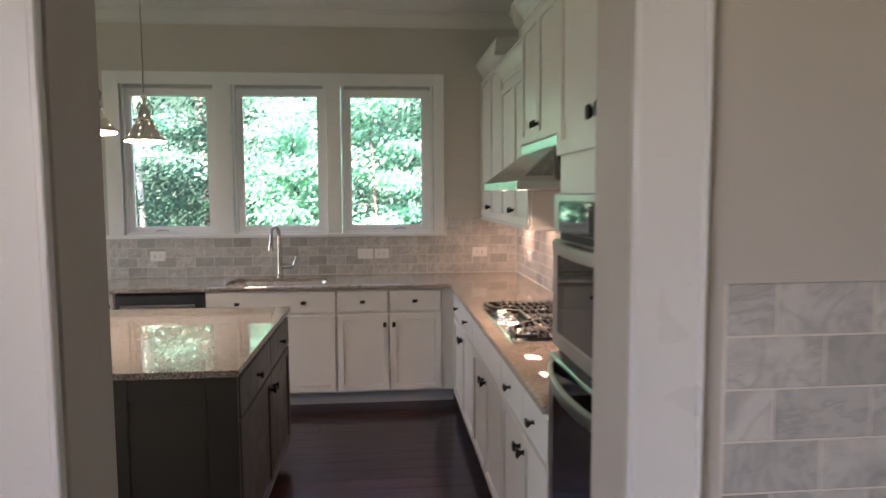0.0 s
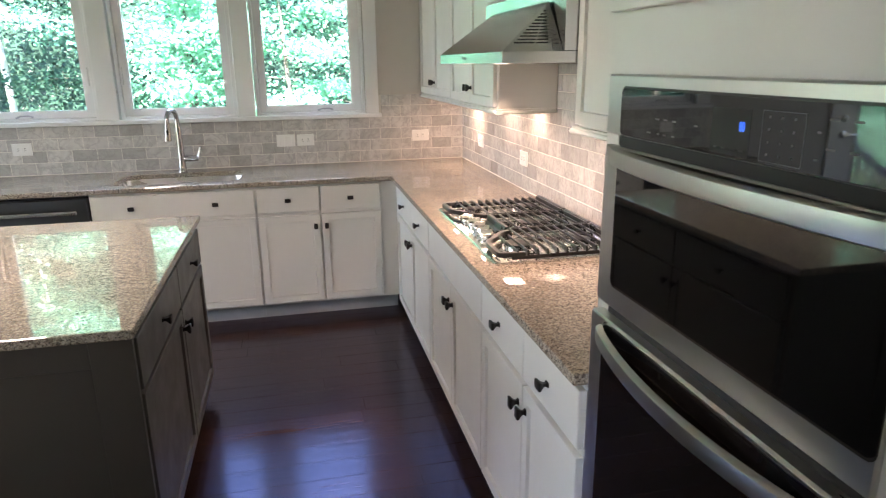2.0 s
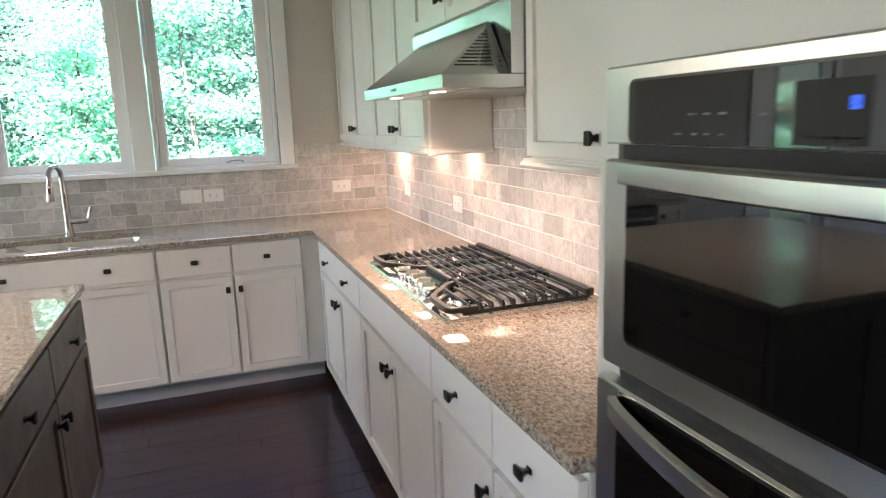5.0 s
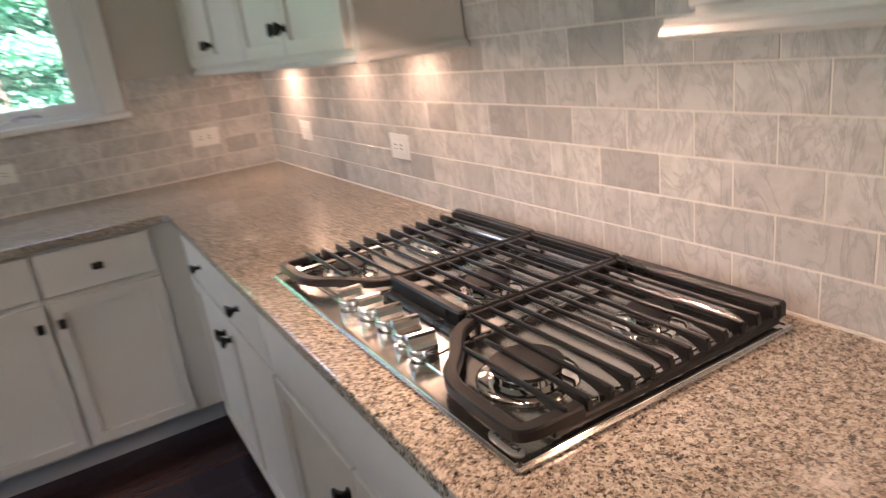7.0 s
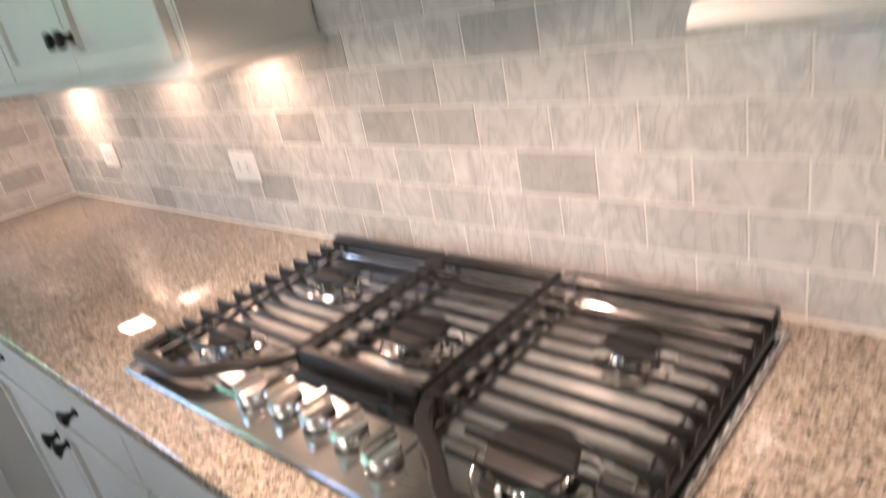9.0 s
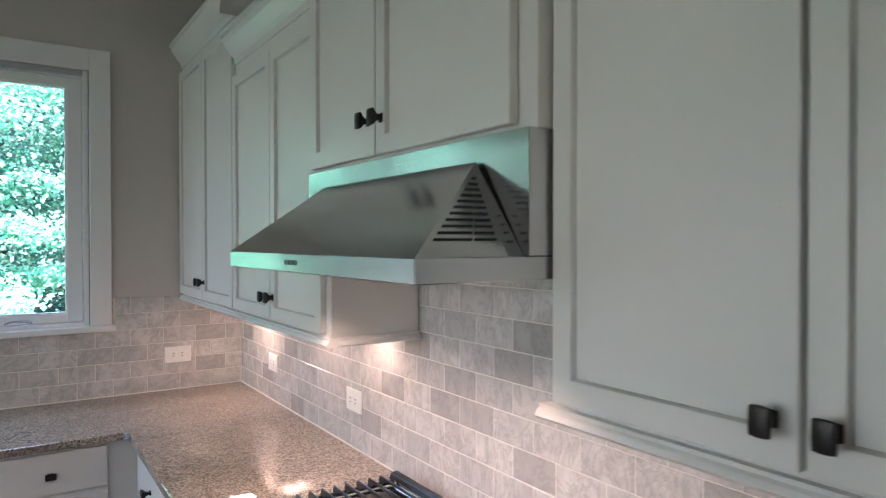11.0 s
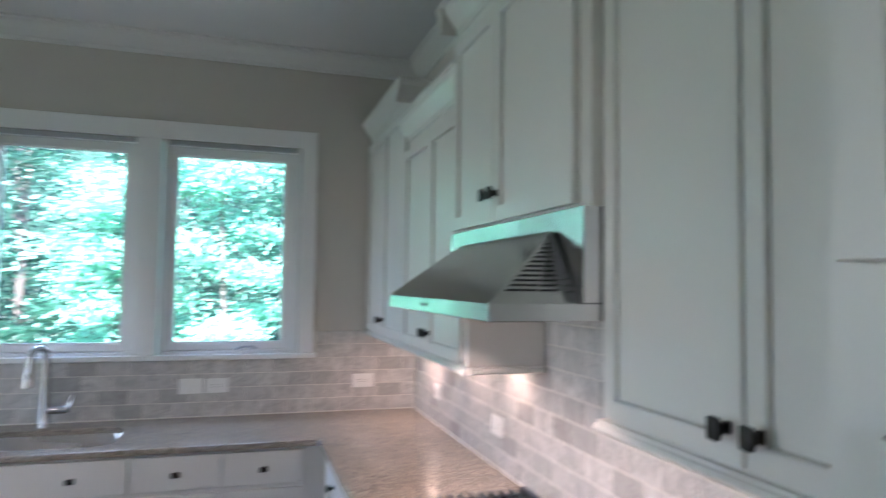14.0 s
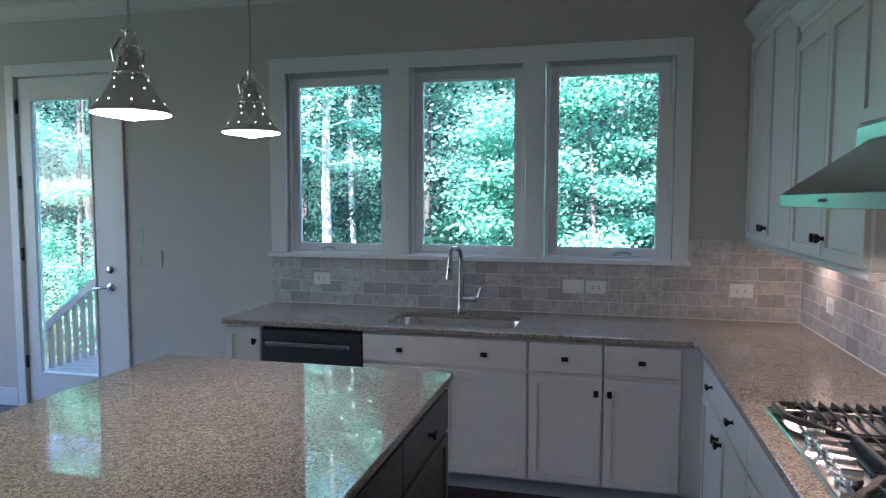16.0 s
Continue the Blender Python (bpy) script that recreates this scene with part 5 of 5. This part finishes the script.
tagged(leaf_cloud("far_woods", C, S, K, 0.135, M_LEAF_FAR), "dense woods beyond the garden, shade put into their dark green", "woods", kind="stuff")
# added rise that closes the view and hides sky gaps behind the trees
bm = bmesh.new()
rows = []
for j in range(6):
    rows.append([bm.verts.new((-75 + 2.5 * i + rng.uniform(-0.6, 0.6), 24.5 + 1.6 * j + rng.uniform(-0.8, 0.8), -1.0 if j == 0 else 2.8 * j + rng.uniform(-0.7, 0.7))) for i in range(61)])
for a, b in zip(rows, rows[1:]):
    for i in range(60):
        bm.faces.new((a[i], a[i + 1], b[i + 1], b[i]))
structure("backdrop", bm, M_RISE, "added rise behind the trees in shade-dark green", "backdrop")
bm = bmesh.new()
for i in range(26):
    x, y = rng.uniform(-26, 14), rng.uniform(16, 23)
    tube([(x, y, -0.95), (x + rng.uniform(-0.4, 0.4), y, 6)], 0.10, 6, bm)
tagged(part("far_trunks", bm, M_BARK), "far grey tree trunks in the woods", "woods", kind="stuff")

# ---- tiles and planks ----
PIECES = {}


def piece_mesh(name, size, chamfer, up_axis, up_sign, mat):
    """A thin block centred at its origin with a chamfered front."""
    key = (name, tuple(round(s, 3) for s in size), up_axis, up_sign)
    if key not in PIECES:
        lo, hi = -np.array(size) / 2, np.array(size) / 2
        back, front = (lo[up_axis], hi[up_axis]) if up_sign > 0 else (hi[up_axis], lo[up_axis])
        mid = front - up_sign * chamfer
        o = [i for i in range(3) if i != up_axis]
        V = []
        for w, g in ((back, 0), (mid, 0), (front, chamfer)):
            for su, sv in ((-1, -1), (1, -1), (1, 1), (-1, 1)):
                p = [0.0, 0.0, 0.0]
                p[up_axis] = w
                p[o[0]] = su * (hi[o[0]] - g)
                p[o[1]] = sv * (hi[o[1]] - g)
                V.append(p)
        Fs = [(8, 9, 10, 11)]
        for k in (0, 4):
            for i in range(4):
                j = (i + 1) % 4
                Fs.append((k + i, k + j, k + 4 + j, k + 4 + i))
        bm = bmesh.new()
        vs = [bm.verts.new(p) for p in V]
        for f in Fs:
            bm.faces.new([vs[i] for i in f])
        bm.faces.new([vs[i] for i in (3, 2, 1, 0)])
        PIECES[key] = link_mesh(name, bm, mat)
    return PIECES[key]


def add_piece(name, mesh, at, parent):
    ob = new(name, mesh)
    ob.parent = parent
    ob.matrix_basis = Matrix.Translation(at)
    return ob


PU, PZ, GAP = 0.1525, 0.0785, 0.0032


def tile_field(parent, F, areas, u_origin, z_origin, thick=0.0075, phase=0):
    """Running-bond tiles clipped to the areas (u0, u1, z0, z1)."""
    ax = 0 if F.axis == "x" else 1
    for u0, u1, z0, z1 in areas:
        k = int(math.floor((z0 - z_origin) / PZ + 1e-4))
        while z_origin + k * PZ < z1 - 0.006:
            za, zb = max(z0, z_origin + k * PZ), min(z1, z_origin + (k + 1) * PZ)
            start = u_origin + (PU / 2 if (k + phase) % 2 else 0)
            i = int(math.floor((u0 - start) / PU + 1e-4))
            while start + i * PU < u1 - 0.004:
                ua, ub = max(u0, start + i * PU), min(u1, start + (i + 1) * PU)
                if ub - ua > 0.006 and zb - za > 0.006:
                    size = [0, 0, zb - za - GAP]
                    size[ax], size[1 - ax] = thick, ub - ua - GAP
                    me = piece_mesh("tile", size, 0.0012, ax, F.out, M_TILE)
                    wob = random.uniform(-0.0004, 0.0004)
                    add_piece("tile", me, F.p((ua + ub) / 2, -thick / 2 + wob, (za + zb) / 2), parent)
                i += 1
            k += 1


random.seed(5)
bs_e = structure("backsplash_east", boxes((1.1130, 1.1198, 1.848, 5.3955, 0.9145, 1.386), (1.1130, 1.1198, 2.668, 3.579, 1.386, 1.64)), M_GROUT, "grey marble subway tile backsplash behind the range", "backsplash")
tile_field(bs_e, F_ETILE, [(1.849, 5.391, 0.9165, 1.388), (2.670, 3.579, 1.388, 1.597)], 2.831, 0.9165)
bs_n = structure("backsplash_north", boxes((-2.235, 1.1129, 5.3915, 5.3998, 0.9145, 1.2315), (0.4945, 1.1129, 5.3915, 5.3998, 1.2315, 1.386)), M_GROUT, "grey marble subway tile backsplash below the windows", "backsplash")
tile_field(bs_n, F_NTILE, [(-2.235, 1.112, 0.9165, 1.2305), (0.506, 1.112, 1.2305, 1.388)], 0.953, 0.9165)
F_P = Face("y", 0.757, -1)
bs_p = structure("backsplash_pantry", boxes((0.458, 1.02, 0.7585, 0.7648, 0.90, 1.446)), M_GROUT, "grey marble subway tile on the pantry wall", "backsplash")
tile_field(bs_p, F_P, [(0.458, 1.02, 0.90, 1.449)], 0.458 - 0.152, 1.449 - 7 * PZ, 0.0075, 1)

PW = 0.1275
floor = structure("floor", boxes((-0.001, 0.001, -1.0, -0.999, -0.0119, -0.0118)), M_SUBFLOOR, "dark walnut hand-scraped hardwood plank floor", "floor")
FIXED = {0: (-0.126, 1.4), -1: (0.077, 0.80), -2: (0.283, 1.1), -3: (-0.124, 0.95), 1: (0.62, 1.5), 2: (0.10, 0.9)}   # butt joints of the rows by the island
random.seed(11)
REST = []
y_ref = 3.043
k = int(math.floor((-1.9 - y_ref) / PW))
while y_ref + k * PW < 5.40:
    y0, y1 = y_ref + k * PW, min(y_ref + (k + 1) * PW, 5.40)
    in_pantry = y1 <= 0.80
    xa, xb = (-1.02, 1.02) if in_pantry else (XW, XR)
    x = xa
    cuts = [xa]
    if k in FIXED:
        j, ln = FIXED[k]
        left = []
        q = j
        while q > xa:
            left.append(q)
            q -= random.uniform(0.7, 1.5)
        cuts += sorted(left)
        q = j + ln
        while q < xb:
            cuts.append(q)
            q += random.uniform(0.7, 1.5)
    else:
        q = xa + random.uniform(0.3, 1.4)
        while q < xb - 0.25:
            cuts.append(q)
            q += round(random.uniform(0.6, 1.6), 1)
    cuts.append(xb)
    for c0, c1 in zip(cuts, cuts[1:]):
        if c1 > -2.6 and c0 < 0.8 and y1 > 0.0:
            me = piece_mesh("plank", (c1 - c0 - 0.0006, y1 - y0 - 0.0006, 0.0115), 0.0009, 2, 1, M_PLANK)
            add_piece("plank", me, ((c0 + c1) / 2, (y0 + y1) / 2, -0.0058), floor)
        else:
            REST.append((c0 + 0.0006, c1 - 0.0006, y0 + 0.0006, y1 - 0.0006, -0.0115, 0.0))
    k += 1
bm = bmesh.new()
for q in REST:
    box(bm, (q[0], q[2], q[4]), (q[1], q[3], q[5]))
ob = part("plank_field", bm, M_PLANK, floor)
tagged(ob, kind="stuff")
